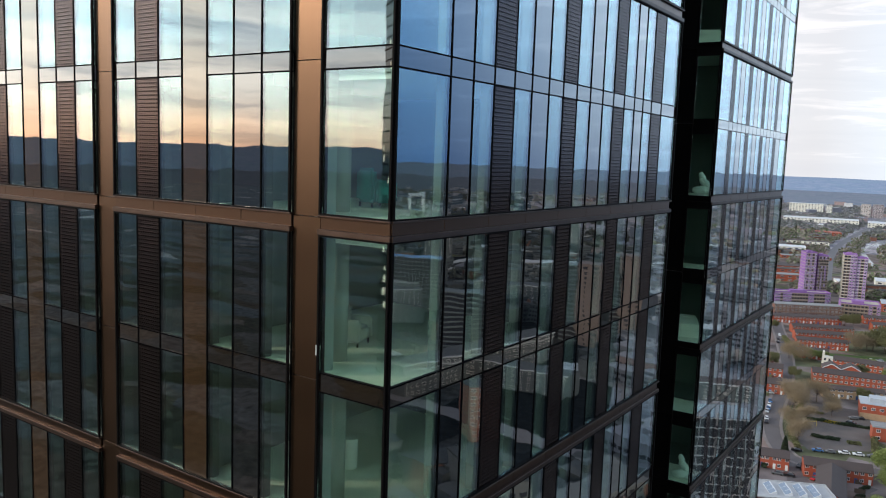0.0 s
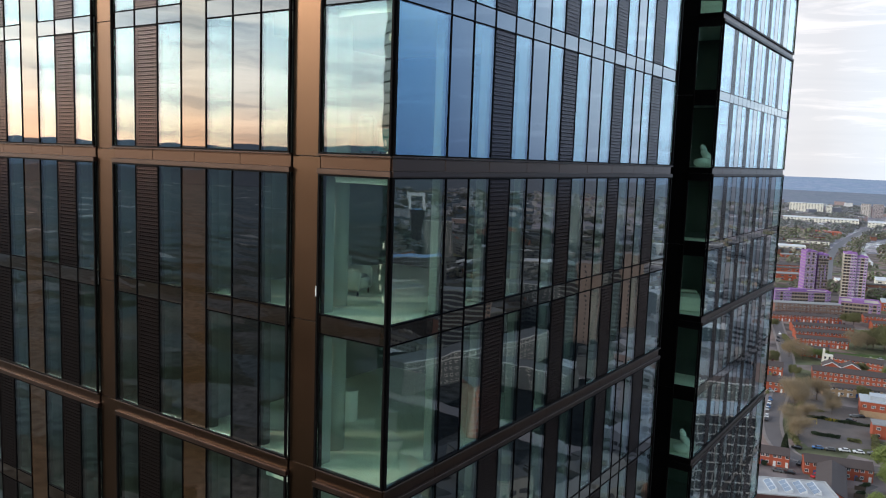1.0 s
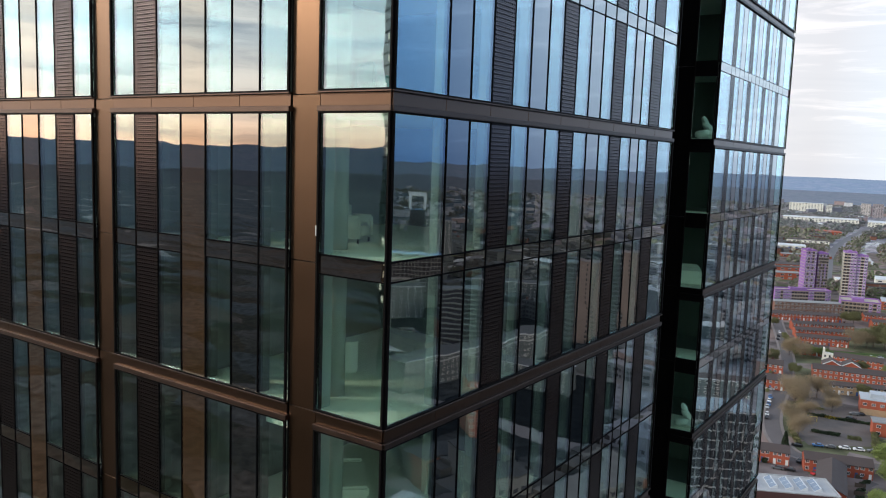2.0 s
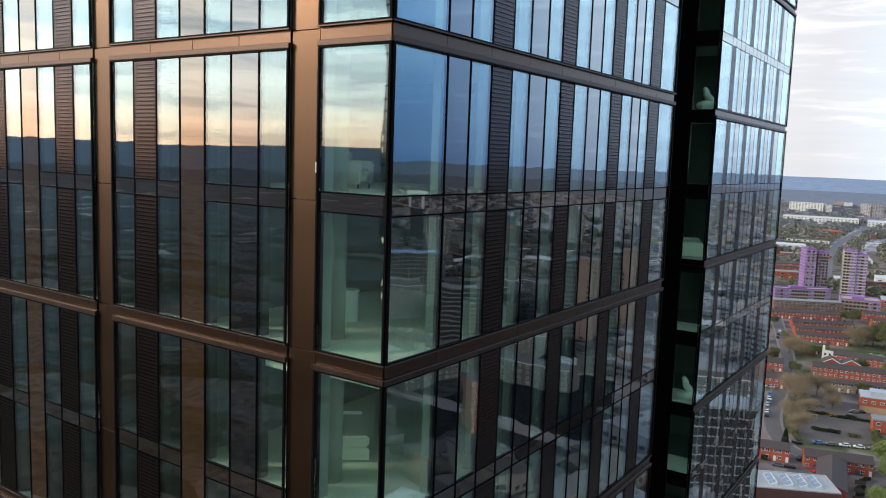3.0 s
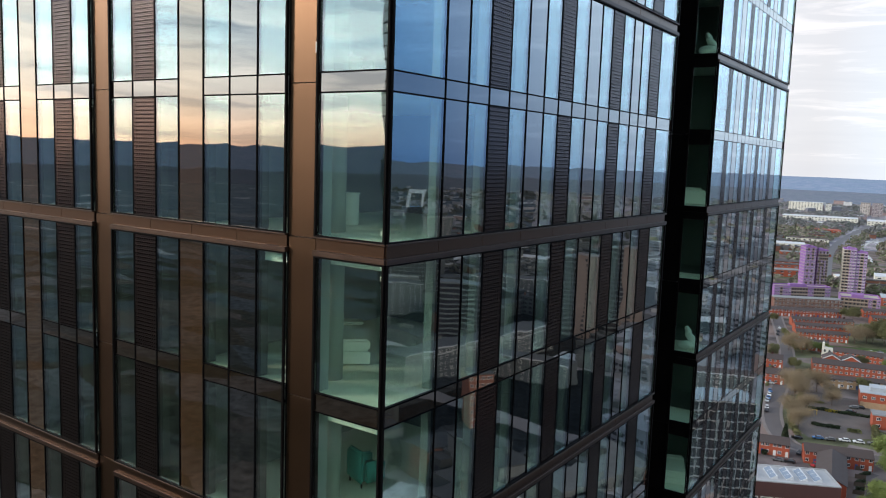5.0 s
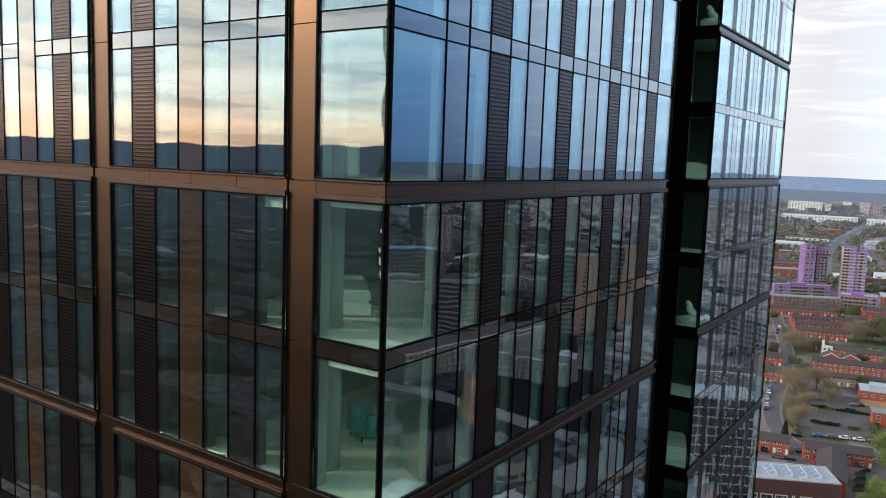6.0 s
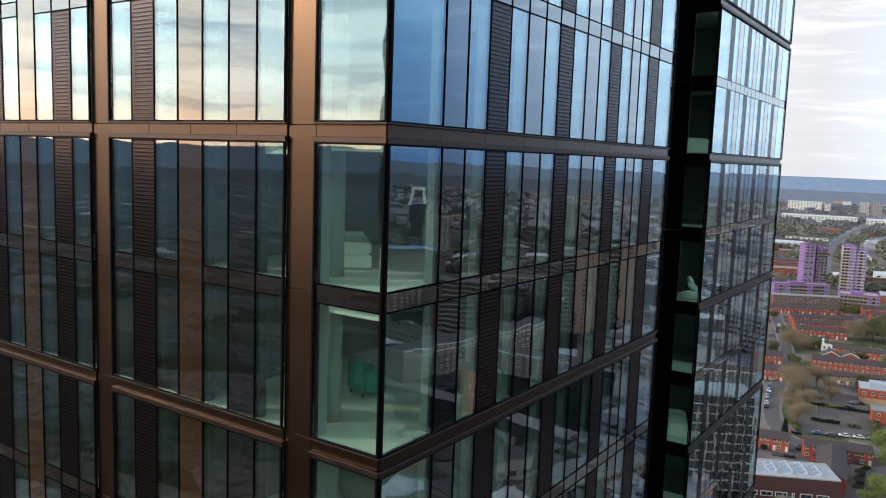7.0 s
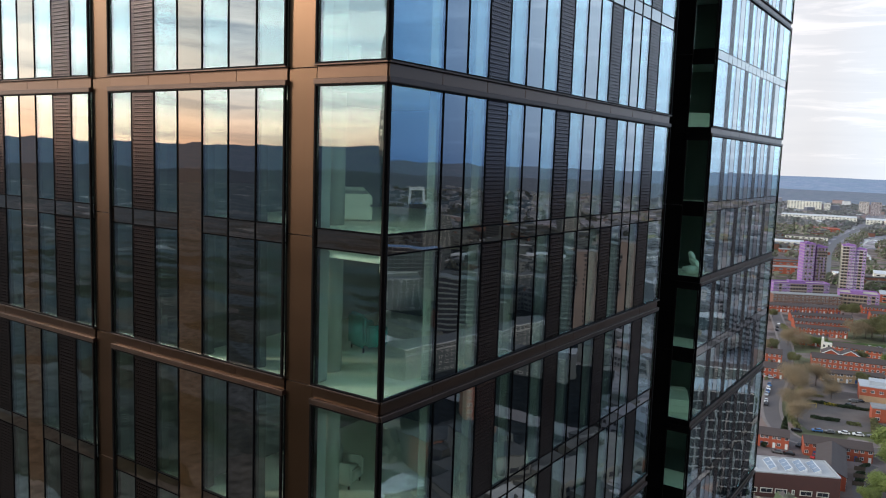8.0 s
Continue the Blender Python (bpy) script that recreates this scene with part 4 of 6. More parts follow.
def ribbon(name, pts, width, z, mat, label, category="road", kerbs=True):
    """A road or river along a smooth line through pts, with raised pavements where it has kerbs."""
    P = []
    for i in range(len(pts) - 1):
        p0, p1, p2, p3 = (Vector(pts[max(0, min(len(pts) - 1, i + k))]) for k in (-1, 0, 1, 2))
        for s in range(6):
            t = s / 6
            P.append(0.5 * (2 * p1 + (p2 - p0) * t + (2 * p0 - 5 * p1 + 4 * p2 - p3) * t * t + (3 * p1 - p0 - 3 * p2 + p3) * t ** 3))
    P.append(Vector(pts[-1]))

    def strip(a, b, z0, z1, nm, m, lab, cat):
        bm = bmesh.new()
        rows = []
        for i, p in enumerate(P):
            d = (P[min(i + 1, len(P) - 1)] - P[max(i - 1, 0)]).normalized()
            s = Vector((d.y, -d.x))
            rows.append([bm.verts.new((*(p + s * o), zz)) for o, zz in ((a, z0), (a, z1), (b, z1), (b, z0))])
        for r, q in zip(rows, rows[1:]):
            for k in range(3):
                bm.faces.new((r[k], r[k + 1], q[k + 1], q[k]))
        bmesh.ops.recalc_face_normals(bm, faces=bm.faces[:])
        tagged(part(nm, bm, m), lab, cat, kind="structure")
    strip(-width / 2, width / 2, 0, z, name, mat, label, category)
    if kerbs:
        for a, b in ((-width / 2 - 1.3, -width / 2), (width / 2, width / 2 + 1.3)):
            strip(a, b, 0, z + 0.13, "pavement", PAVING, "pale slab pavement with a raised kerb", "pavement")


ribbon("road", [(-119, 640), (-110.6, 604), (-92.4, 536), (-79, 480), (-71, 430), (-66.5, 390), (-62, 360), (-54, 334), (-43, 320), (-20, 326), (10, 340)], 6.5, 0.06, ASPHALT, "grey asphalt side street with parked cars")
ribbon("road", [(-45, 319), (-41, 304), (-36, 285)], 7.5, 0.05, ASPHALT, "short asphalt spur between terraces", kerbs=False)
ribbon("road", [(-86, 545), (-60, 512), (-20, 525), (30, 545)], 6.0, 0.05, ASPHALT, "asphalt lane beside a hedge", kerbs=False)
ribbon("road", [(-120, 880), (-139, 1017), (-157, 1152), (-172, 1322), (-180, 1500), (-184, 1734), (-190, 1965), (-215, 2300)], 10, 0.08, WORN_ROAD, "wide curving pale grey dual carriageway", kerbs=False)
ribbon("road", [(40, 930), (-72, 970), (-98, 1016), (-140, 1030), (-260, 1010)], 9, 0.07, ASPHALT, "grey road past warehouses", kerbs=False)
# streets of the eastern city
street_lift = 0.06
for pts, w in (([(40, 130), (110, 120), (190, 100), (280, 60)], 9), ([(30, 190), (100, 200), (200, 190), (330, 150)], 8), ([(28, 270), (110, 268), (220, 280), (400, 262)], 11), ([(30, 352), (140, 372), (260, 368), (460, 360)], 8),
               ([(40, 470), (170, 500), (320, 498), (560, 470)], 12), ([(40, 600), (200, 600), (380, 640), (640, 640)], 9), ([(60, 745), (240, 770), (460, 800), (760, 790)], 13), ([(60, 130), (120, 330), (190, 560), (250, 900)], 9), ([(230, 110), (300, 330), (400, 560), (520, 900)], 9)):
    street_lift += 0.006
    ribbon("road", pts, w, street_lift, WORN_ROAD, "pale worn street between city blocks", kerbs=False)
ribbon("river", [(-96, 1085), (-104, 1113), (-114, 1162), (-125, 1224), (-135, 1286), (-137, 1354), (-133, 1424), (-131, 1470)], 7, 0.1, WATER, "pale river, sky reflection painted into its colour", "river", kerbs=False)
bm = bmesh.new()
v = [bm.verts.new((*p, 0.03)) for p in ((-56, 408), (-27, 412), (-20, 352), (-42.5, 336), (-52, 352))]
bm.faces.new(v)
tagged(part("car_park", bm, CARPARK), "worn grey tarmac car park with planted strips", "car park", kind="structure")
bm = bmesh.new()
v = [bm.verts.new((*p, 0.025)) for p in ((-84, 508), (-30, 536), (-26, 548), (-88, 524))]
bm.faces.new(v)
tagged(part("lawn", bm, GRASS), "green lawn beside the terraces", "grass", kind="structure")

# ---- houses and other buildings ----
TOWER_GLASS = plain("tower_glass", (0.018, 0.045, 0.036), rough=0.12, vary=0.35, scale=0.2, fine=2)
LAMP_GLOW, _n, _l, _p = nodes_of("lit_room")
_p.inputs["Base Color"].default_value = (0.8, 0.75, 0.6, 1)
_p.inputs["Emission Color"].default_value = (1.0, 0.9, 0.65, 1)
_p.inputs["Emission Strength"].default_value = 1.2

def city(x, y, deg=28.0, z=0.0):
    return pose(x, y, z, 0, 0, deg)


def window_mesh(w, h):
    key = ("window", round(w, 2), round(h, 2))
    if key not in CACHE:
        bm = bmesh.new()
        box(bm, -w / 2, w / 2, -0.06, 0.10, 0, h, 0)
        for x0, x1 in ((-w / 2 + 0.12, -0.05), (0.05, w / 2 - 0.12)):
            box(bm, x0, x1, -0.075, 0.0, 0.14, h - 0.12, 1)
        CACHE[key] = to_mesh("window", bm, FRAME_WHITE, DARK_PANE)
    return CACHE[key]


# panels of the far towers, haze put into their colour
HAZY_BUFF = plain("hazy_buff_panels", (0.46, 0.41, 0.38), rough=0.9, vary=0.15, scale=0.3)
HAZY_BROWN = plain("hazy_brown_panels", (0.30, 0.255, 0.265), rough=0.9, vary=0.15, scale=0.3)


def gable_meshes(L, D, eaves, ridge_h):
    bm = bmesh.new()
    box(bm, 0, L, 0, D, 0, eaves)
    for x in (0, L - 0.25):
        a = [bm.verts.new(p) for p in ((x, 0, eaves), (x, D, eaves), (x, D / 2, ridge_h))]
        b = [bm.verts.new((q.co.x + 0.25, q.co.y, q.co.z)) for q in a]
        bm.faces.new(a), bm.faces.new(b)
        for i in range(3):
            bm.faces.new((a[i], a[(i + 1) % 3], b[(i + 1) % 3], b[i]))
    bmesh.ops.recalc_face_normals(bm, faces=bm.faces[:])
    rf = bmesh.new()
    o, t = 0.35, 0.22
    drop = (ridge_h - eaves) / (D / 2) * o
    prof = [(-o, eaves - drop), (D / 2, ridge_h), (D + o, eaves - drop), (D + o, eaves - drop + t), (D / 2, ridge_h + t), (-o, eaves - drop + t)]
    a = [rf.verts.new((-0.2, y, z)) for y, z in prof]
    b = [rf.verts.new((L + 0.2, y, z)) for y, z in prof]
    for i in range(6):
        rf.faces.new((a[i], a[(i + 1) % 6], b[(i + 1) % 6], b[i]))
    for r in (a, b):
        rf.faces.new((r[0], r[1], r[4], r[5])), rf.faces.new((r[1], r[2], r[3], r[4]))
    bmesh.ops.recalc_face_normals(rf, faces=rf.faces[:])
    return bm, rf


def terrace(at, n, label, unit=5.2, depth=7.6, eaves=5.0, ridge_h=6.4, wall=None, roof=None, chimneys=True, group="brick terraces", doors=True, rows=2):
    """A row of joined two-storey houses with a pitched slate roof."""
    ob = thing("terrace", label, "terrace", group, at=at)
    L = n * unit
    w, r = gable_meshes(L, depth, eaves, ridge_h)
    part("wall", w, wall or BRICK, ob)
    rf = part("roof", r, roof or SLATE, ob)
    for i in range(n):
        x = (i + 0.5) * unit
        if chimneys and i % 2 == 0:
            bm = bmesh.new()
            box(bm, -0.5, 0.5, -0.35, 0.35, 0, 1.7)
            box(bm, -0.6, 0.6, -0.45, 0.45, 1.35, 1.5)
            part("chimney", bm, BRICK_DARK, rf, at=shift((i + 1) * unit - 0.4, depth / 2, ridge_h - 0.5))
        for z in [0.9 + 2.6 * k for k in range(rows)]:
            for dx in (-1.35, 1.35):
                if doors and z < 1 and dx > 0:
                    part("door", box_mesh("door", 1.0, 0.12, 2.1, FRAME_WHITE if i % 3 else BLUE_PANEL), None, ob, at=shift(x + dx, -0.06, 0.05))
                else:
                    part("window", window_mesh(1.35, 1.25), None, ob, at=shift(x + dx, 0, z))
    for y in (depth * 0.3, depth * 0.65):
        part("window", window_mesh(0.9, 1.2), None, ob, at=shift(L, y, 3.4) @ pose(0, 0, 0, 0, 0, 90))
    return ob


terrace(city(-96, 583, 28), 8, "long red-brick terrace with a dark slate roof")
terrace(city(-90, 561, 25), 7, "red-brick terrace facing a back lane", chimneys=False)
terrace(city(-85, 538, 19), 6, "red-brick terrace with white window frames", chimneys=False)
terrace(city(-77, 508, 10), 3, "short red-brick terrace half behind bare trees")
terrace(city(-118, 614, 28), 10, "red-brick terrace below the scaffolded flats", chimneys=False)
terrace(city(-85.5, 446, 12), 2, "pair of red-brick houses beside the street", unit=5.2, depth=9, ridge_h=6.9)
terrace(city(-78, 411, 14), 2, "pair of red-brick houses at the bend of the street", unit=5.4, depth=10, eaves=5.2, ridge_h=7.2)
terrace(city(-61, 453, 13), 8, "long red-brick flats with a dark roof and white windows", depth=10, eaves=5.2, ridge_h=7.0, chimneys=False, doors=False)
terrace(city(-57, 496, 3), 5, "red-brick row behind the white gable", depth=8, eaves=4.6, ridge_h=6.4, chimneys=False, doors=False)
terrace(city(-51, 424, 22), 7, "buff-brick ground-floor houses beside the car park", unit=4.2, depth=7, eaves=4.6, ridge_h=5.8, wall=BRICK_PALE, chimneys=False)
terrace(city(-57, 302.5, 14), 3, "red-brick terrace with white door hoods", unit=4.4, depth=7.5, eaves=4.8, ridge_h=6.6, chimneys=False)
terrace(city(-38.6, 304, 17), 5, "red-brick terrace beside the car park with dark roof", unit=4.7, depth=7.5, eaves=4.8, ridge_h=6.7, chimneys=False)
terrace(city(-20.6, 276, 98), 7, "red-brick wing of the terrace with a broad dark roof", unit=4.4, depth=9.5, eaves=4.8, ridge_h=7.0, chimneys=False)
terrace(city(-60, 660, 20), 4, "brick terrace half hidden by trees", chimneys=False)
terrace(city(-51, 632, 24), 3, "red-brick terrace end among budding trees", chimneys=False)

# the white gable and the two porch gables on the flats
gab = thing("gable_house", "white rendered end wall rising over a brick row", "house", at=city(-63, 495, 10))
bm = bmesh.new()
outline = [(0, 0), (6.0, 0), (6.0, 5.4), (3.6, 5.6), (1.5, 5.8), (1.4, 8.6), (0.3, 8.6)]
rows = [[bm.verts.new((x, y, z)) for x, z in outline] for y in (0, 4.5)]
bm.faces.new(rows[0])
bm.faces.new(rows[1][::-1])
for k in range(7):
    bm.faces.new((rows[0][k], rows[1][k], rows[1][(k + 1) % 7], rows[0][(k + 1) % 7]))
bmesh.ops.recalc_face_normals(bm, faces=bm.faces[:])
part("wall", bm, RENDER, gab)
for x in (1.7, 4.1):
    for z in (1.0, 3.4):
        part("window", box_mesh("gable_window", 0.95, 0.1, 1.4, DARK_PANE), None, gab, at=shift(x, -0.02, z))
for x, y, width in ((-49.5, 470, 9.0), (-40.0, 473.0, 9.0)):
    hip = thing("gable_house", "brick cross wing with white barge boards", "house", at=city(x, y, 103))
    w, r = gable_meshes(9.0, width, 5.2, 7.6)
    part("wall", w, BRICK, hip)
    part("roof", r, SLATE, hip)
    for y0, y1 in ((-0.35, width / 2), (width + 0.35, width / 2)):
        bm = bmesh.new()
        vs = [bm.verts.new((xx, yy, zz)) for xx in (-0.45, -0.22) for yy, zz in ((y0, 4.95), (y1, 7.6), (y1, 8.0), (y0, 5.35))]
        for f in ((0, 1, 2, 3), (4, 7, 6, 5), (0, 4, 5, 1), (1, 5, 6, 2), (2, 6, 7, 3), (3, 7, 4, 0)):
            bm.faces.new([vs[i] for i in f])
        bmesh.ops.recalc_face_normals(bm, faces=bm.faces[:])
        part("barge_board", bm, FRAME_WHITE, hip)


def flats(name, at, w, d, storeys, label, category, wall, roof, storey=2.8, bays=8, group="", band_mat=None, pane=(1.7, 1.3), side=True):
    """A flat-roofed block with a row of windows on every storey."""
    ob = thing(name, label, category, group, at=at)
    h = storeys * storey
    bm = bmesh.new()
    box(bm, 0, w, 0, d, 0, h)
    part("wall", bm, wall, ob)
    bm = bmesh.new()
    box(bm, -0.25, w + 0.25, -0.25, d + 0.25, h, h + 0.35)
    box(bm, 0.4, w - 0.4, 0.4, d - 0.4, h + 0.3, h + 0.42)
    part("roof", bm, roof, ob)
    bw = w / bays
    me = window_mesh(min(pane[0], bw * 0.8), pane[1])
    for k in range(storeys):
        for i in range(bays):
            part("window", me, None, ob, at=shift((i + 0.5) * bw, 0, k * storey + 0.9))
        if side:
            for i in range(max(1, int(d / 4))):
                part("window", me, None, ob, at=shift(w, (i + 0.5) * d / max(1, int(d / 4)), k * storey + 0.9) @ pose(0, 0, 0, 0, 0, 90))
        if band_mat:
            part("balcony_band", box_mesh("balcony_band", w + 0.2, 0.5, 0.5, band_mat), None, ob, at=shift(w / 2, -0.35, k * storey + 0.1))
    return ob


def wrapped_block(at, w, d, storeys, label, plan, ob=None, storey=2.75, name="clad_tower", slab=None, west=None):
    """Flats being re-clad: pale slab edges, dark window openings and purple sheets, one to a cell, with bare boarded cells between."""
    ob = ob or thing(name, label, "apartment block", "flats being reclad", at=at)
    h = storeys * storey
    bm = bmesh.new()
    box(bm, 0.3, w - 0.3, 0.3, d - 0.3, 0, h)
    core = part("core", bm, SCAFFOLD, ob)
    for k in range(storeys + 1):
        part("slab_edge", box_mesh("slab_edge", w, d, 0.35, slab or CONCRETE), None, ob, at=shift(w / 2, 0, k * storey))
    cols = len(plan)
    cw = w / cols
    rnd = random.Random(storeys * 7 + int(w))
    for k in range(storeys):
        for i, c in enumerate(plan):
            x = (i + 0.5) * cw
            if c == "P" or (c == "x" and rnd.random() < 0.6):
                part("purple_panel", box_mesh("purple_panel", cw * 0.9, 0.25, storey - 0.4, PURPLE), None, ob, at=shift(x, -0.02, k * storey + 0.36))
                part("window", window_mesh(cw * 0.62, 1.35), None, ob, at=shift(x, -0.02, k * storey + 0.85))
            else:
                part("window", box_mesh("opening_wide", cw * 0.72, 0.12, 1.35, DARK_PANE), None, ob, at=shift(x, 0.22, k * storey + 0.9))
        m = max(2, int(d / 2.6))
        for i in range(m):
            y = (i + 0.5) * d / m
            part("side_panel", box_mesh("side_panel", d / m * 0.85, 0.25, storey - 0.5, PURPLE if c == "x" else SCAFFOLD), None, ob,
                 at=shift(w + 0.02, y, k * storey + 0.4) @ pose(0, 0, 0, 0, 0, 90))
            part("side_panel", box_mesh("side_panel", d / m * 0.85, 0.25, storey - 0.5, west or PURPLE), None, ob,
                 at=shift(-0.02, y, k * storey + 0.4) @ pose(0, 0, 0, 0, 0, -90))
    bm = bmesh.new()
    for x0, x1, y0, y1 in ((0, w, 0, 0.25), (0, w, d - 0.25, d), (0, 0.25, 0.25, d - 0.25), (w - 0.25, w, 0.25, d - 0.25)):
        box(bm, x0, x1, y0, y1, h + 0.3, h + 1.4)
    box(bm, w * 0.3, w * 0.6, d * 0.3, d * 0.7, h + 0.3, h + 2.4)
    part("parapet", bm, PURPLE, ob)
    return ob


def poles(ob, w, h, n, y=-1.1):
    for i in range(n + 1):
        part("scaffold_pole", box_mesh("scaffold_pole", 0.16, 0.16, h, SCAFFOLD), None, ob, at=shift(i * w / n, y, 0))


tl = wrapped_block(city(-119.5, 750, 28), 9.5, 14, 15, "tower block wrapped in purple sheets and scaffolding", "PxPxP")
tl2 = wrapped_block(city(-110.5, 758.5, 28), 9.0, 12, 14, "tower block wing with purple sheets between bare cells", "xoxoxo")
poles(tl2, 9.0, 39, 5)
tr = wrapped_block(city(-90.5, 765, 14), 10.5, 13, 15, "tower block with a purple stripe and cream balconies", "ooPP", slab=RENDER, west=CONCRETE)
tr2 = wrapped_block(city(-80.3, 768.5, 14), 8.5, 10, 14, "tower block wing with cream balconies", "PoP", slab=RENDER, west=CONCRETE)
lp = wrapped_block(city(-131, 690, 33), 47, 12, 4, "long low flats faced with purple sheets", "PPoPPPooooooPPooooPP", storey=2.9)
BRICK_SOOT = plain("sooty_brick", (0.17, 0.075, 0.055), rough=0.9, vary=0.35, scale=0.4, fine=4)
sc = flats("scaffolded_flats", city(-119, 632, 29), 51, 11, 4, "long brick flats behind scaffold boards", "apartment block", BRICK_SOOT, ROOF, bays=17, band_mat=SCAFFOLD)
poles(sc, 51, 12.5, 20)
rb = wrapped_block(city(-78, 672, 12), 28, 22, 4, "low flats with purple parapet sheets over brown brick", "oooooooPoP", storey=2.9)
poles(rb, 28, 12, 9)

# brown brick hall with a white roof and solar panels
hall = thing("hall", "brown brick hall with a white roof and skylights", "building", at=city(-48.5, 250.5, 27))
bm = bmesh.new()
box(bm, 0, 31, 0, 15, 0, 8.2)
part("wall", bm, BRICK_DARK, hall)
bm = bmesh.new()
box(bm, 0.5, 30.5, 0.5, 14.5, 8.2, 8.35)
part("roof", bm, HALL_ROOF, hall)
for x0, x1, y0, y1 in ((0, 31, 0, 0.45), (0, 31, 14.55, 15), (0, 0.45, 0.45, 14.55), (30.55, 31, 0.45, 14.55)):
    bm = bmesh.new()
    box(bm, x0, x1, y0, y1, 8.2, 8.6)
    part("parapet", bm, HALL_ROOF, hall)
for i, x in enumerate((3.2, 9.6, 14.6, 19.2, 23.6)):
    bm = bmesh.new()
    vs = [bm.verts.new(p) for p in ((0, 0, 0), (2.5, 0, 0), (2.5, 9.0, 0), (0, 9.0, 0), (2.1, 0.1, 1.1), (2.35, 0.1, 1.05), (2.35, 8.9, 1.05), (2.1, 8.9, 1.1))]
    for f in ((0, 3, 2, 1), (4, 5, 6, 7), (0, 1, 5, 4), (1, 2, 6, 5), (2, 3, 7, 6), (3, 0, 4, 7)):
        bm.faces.new([vs[j] for j in f])
    light = part("skylight", bm, PALE_ROOF, hall, at=shift(x, 3.0, 8.35))
    for k in range(3):
        bm = bmesh.new()
        vs = [bm.verts.new(p) for q in (0.02, 0.06) for p in ((0.12, 0.25 + 2.9 * k, 0.06 + q), (1.95, 0.25 + 2.9 * k, 0.98 + q), (1.95, 2.95 + 2.9 * k, 0.98 + q), (0.12, 2.95 + 2.9 * k, 0.06 + q))]
        for f in ((4, 5, 6, 7), (0, 1, 5, 4), (1, 2, 6, 5), (2, 3, 7, 6), (3, 0, 4, 7)):
            bm.faces.new([vs[j] for j in f])
        part("pane", bm, SOLAR, light)
for x, w in ((3.4, 3.9), (8.2, 3.9), (12.8, 3.9), (16.6, 0.9), (20.6, 3.9), (25.8, 3.9)):
    part("window", box_mesh("hall_window_frame", w, 0.16, 1.7, RENDER), None, hall, at=shift(x, -0.1, 1.5))
    for k in range(2 if w > 1 else 1):
        pw = (w - 0.5) / (2 if w > 1 else 1)
        part("pane", box_mesh("hall_window_pane", pw - 0.1, 0.06, 1.2, DARK_PANE), None, hall, at=shift(x - w / 2 + 0.25 + (k + 0.5) * pw, -0.14, 1.75))
part("side_wall", box_mesh("side_wall", 15, 0.1, 7.9, BRICK), None, hall, at=shift(31.0, 7.5, 0.2) @ pose(0, 0, 0, 0, 0, 90) @ shift(0, -0.06, 0))

modern = flats("clinic", city(-31, 398, 10), 18, 13, 2, "red-brick and buff clinic with a pale zinc roof", "building", BRICK, GREY_ROOF, storey=3.6, bays=5)
part("plinth", box_mesh("plinth", 18.1, 0.3, 3.0, BRICK_PALE), None, modern, at=shift(9, -0.12, 0))
bm = bmesh.new()
box(bm, 4, 16, 3, 10, 7.2, 9.6)
part("roof_lantern", bm, GREY_ROOF, modern)
small = flats("annex", city(-22.5, 367, 12), 9, 8, 2, "small red-brick annex with a flat roof", "building", BRICK, ROOF, storey=3.0, bays=2)

# warehouses and far offices
for name, x, y, a, w, d, s, lab, wall, roof in (
        ("warehouse", -232, 1172, 12, 40, 34, 2, "white warehouse with blue panels", RENDER, PALE_ROOF),
        ("warehouse", -205, 1085, 20, 60, 18, 1, "long low shed with a white roof edge", BRICK, ROOF),
        ("warehouse", -190, 960, 22, 48, 20, 1, "low brick shed beside the road", BRICK, SLATE),
        ("warehouse", -178, 900, 24, 44, 16, 2, "brick works with small windows", BRICK, SLATE),
        ("warehouse", -182, 842, 26, 46, 16, 2, "red-brick works below the towers", BRICK, ROOF),
        ("warehouse", -106, 868, 20, 22, 26, 1, "pale roofed shed between the towers", RENDER, PALE_ROOF),
        ("warehouse", -75, 880, 8, 60, 30, 2, "wide shed with a white roof beside the river", RENDER, PALE_ROOF),
        ("warehouse", -55, 730, 8, 50, 24, 2, "brick depot with a grey roof", BRICK, GREY_ROOF),
        ("warehouse", -240, 1290, 10, 60, 20, 2, "row of cream shop houses", RENDER, SLATE),
        ("warehouse", -262, 1500, 14, 70, 40, 2, "red-roofed works among trees", BRICK, BRICK),
        ("retail_park", -360, 1860, 8, 150, 60, 3, "long white retail hall", RENDER, PALE_ROOF),
        ("retail_park", -190, 1840, 6, 120, 70, 3, "bright white retail hall beside the road", RENDER, PALE_ROOF),
        ("office_block", -424, 2250, 6, 82, 30, 8, "wide white office block far off", RENDER, PALE_ROOF),
        ("office_block", -335, 2260, 6, 14, 14, 7, "white stair tower beside the offices", RENDER, PALE_ROOF),
        ("office_block", -252, 2246, 4, 22, 22, 10, "buff tower block far off, painted pale for haze", HAZY_BUFF, ROOF),
        ("office_block", -226, 2250, 4, 24, 24, 10, "grey-brown tower block far off, painted pale for haze", HAZY_BROWN, ROOF)):
    ob = flats(name, city(x, y, a), w, d, s, lab, "building", wall, roof, storey=3.4, bays=max(4, int(w / 7)), group="far buildings", pane=(3.5, 1.6), side=False)
    if "blue" in lab:
        for px in (20, 29):
            part("blue_panel", box_mesh("blue_panel", 7, 0.2, 3.4, BLUE_PANEL), None, ob, at=shift(px, -0.25, 1.5))

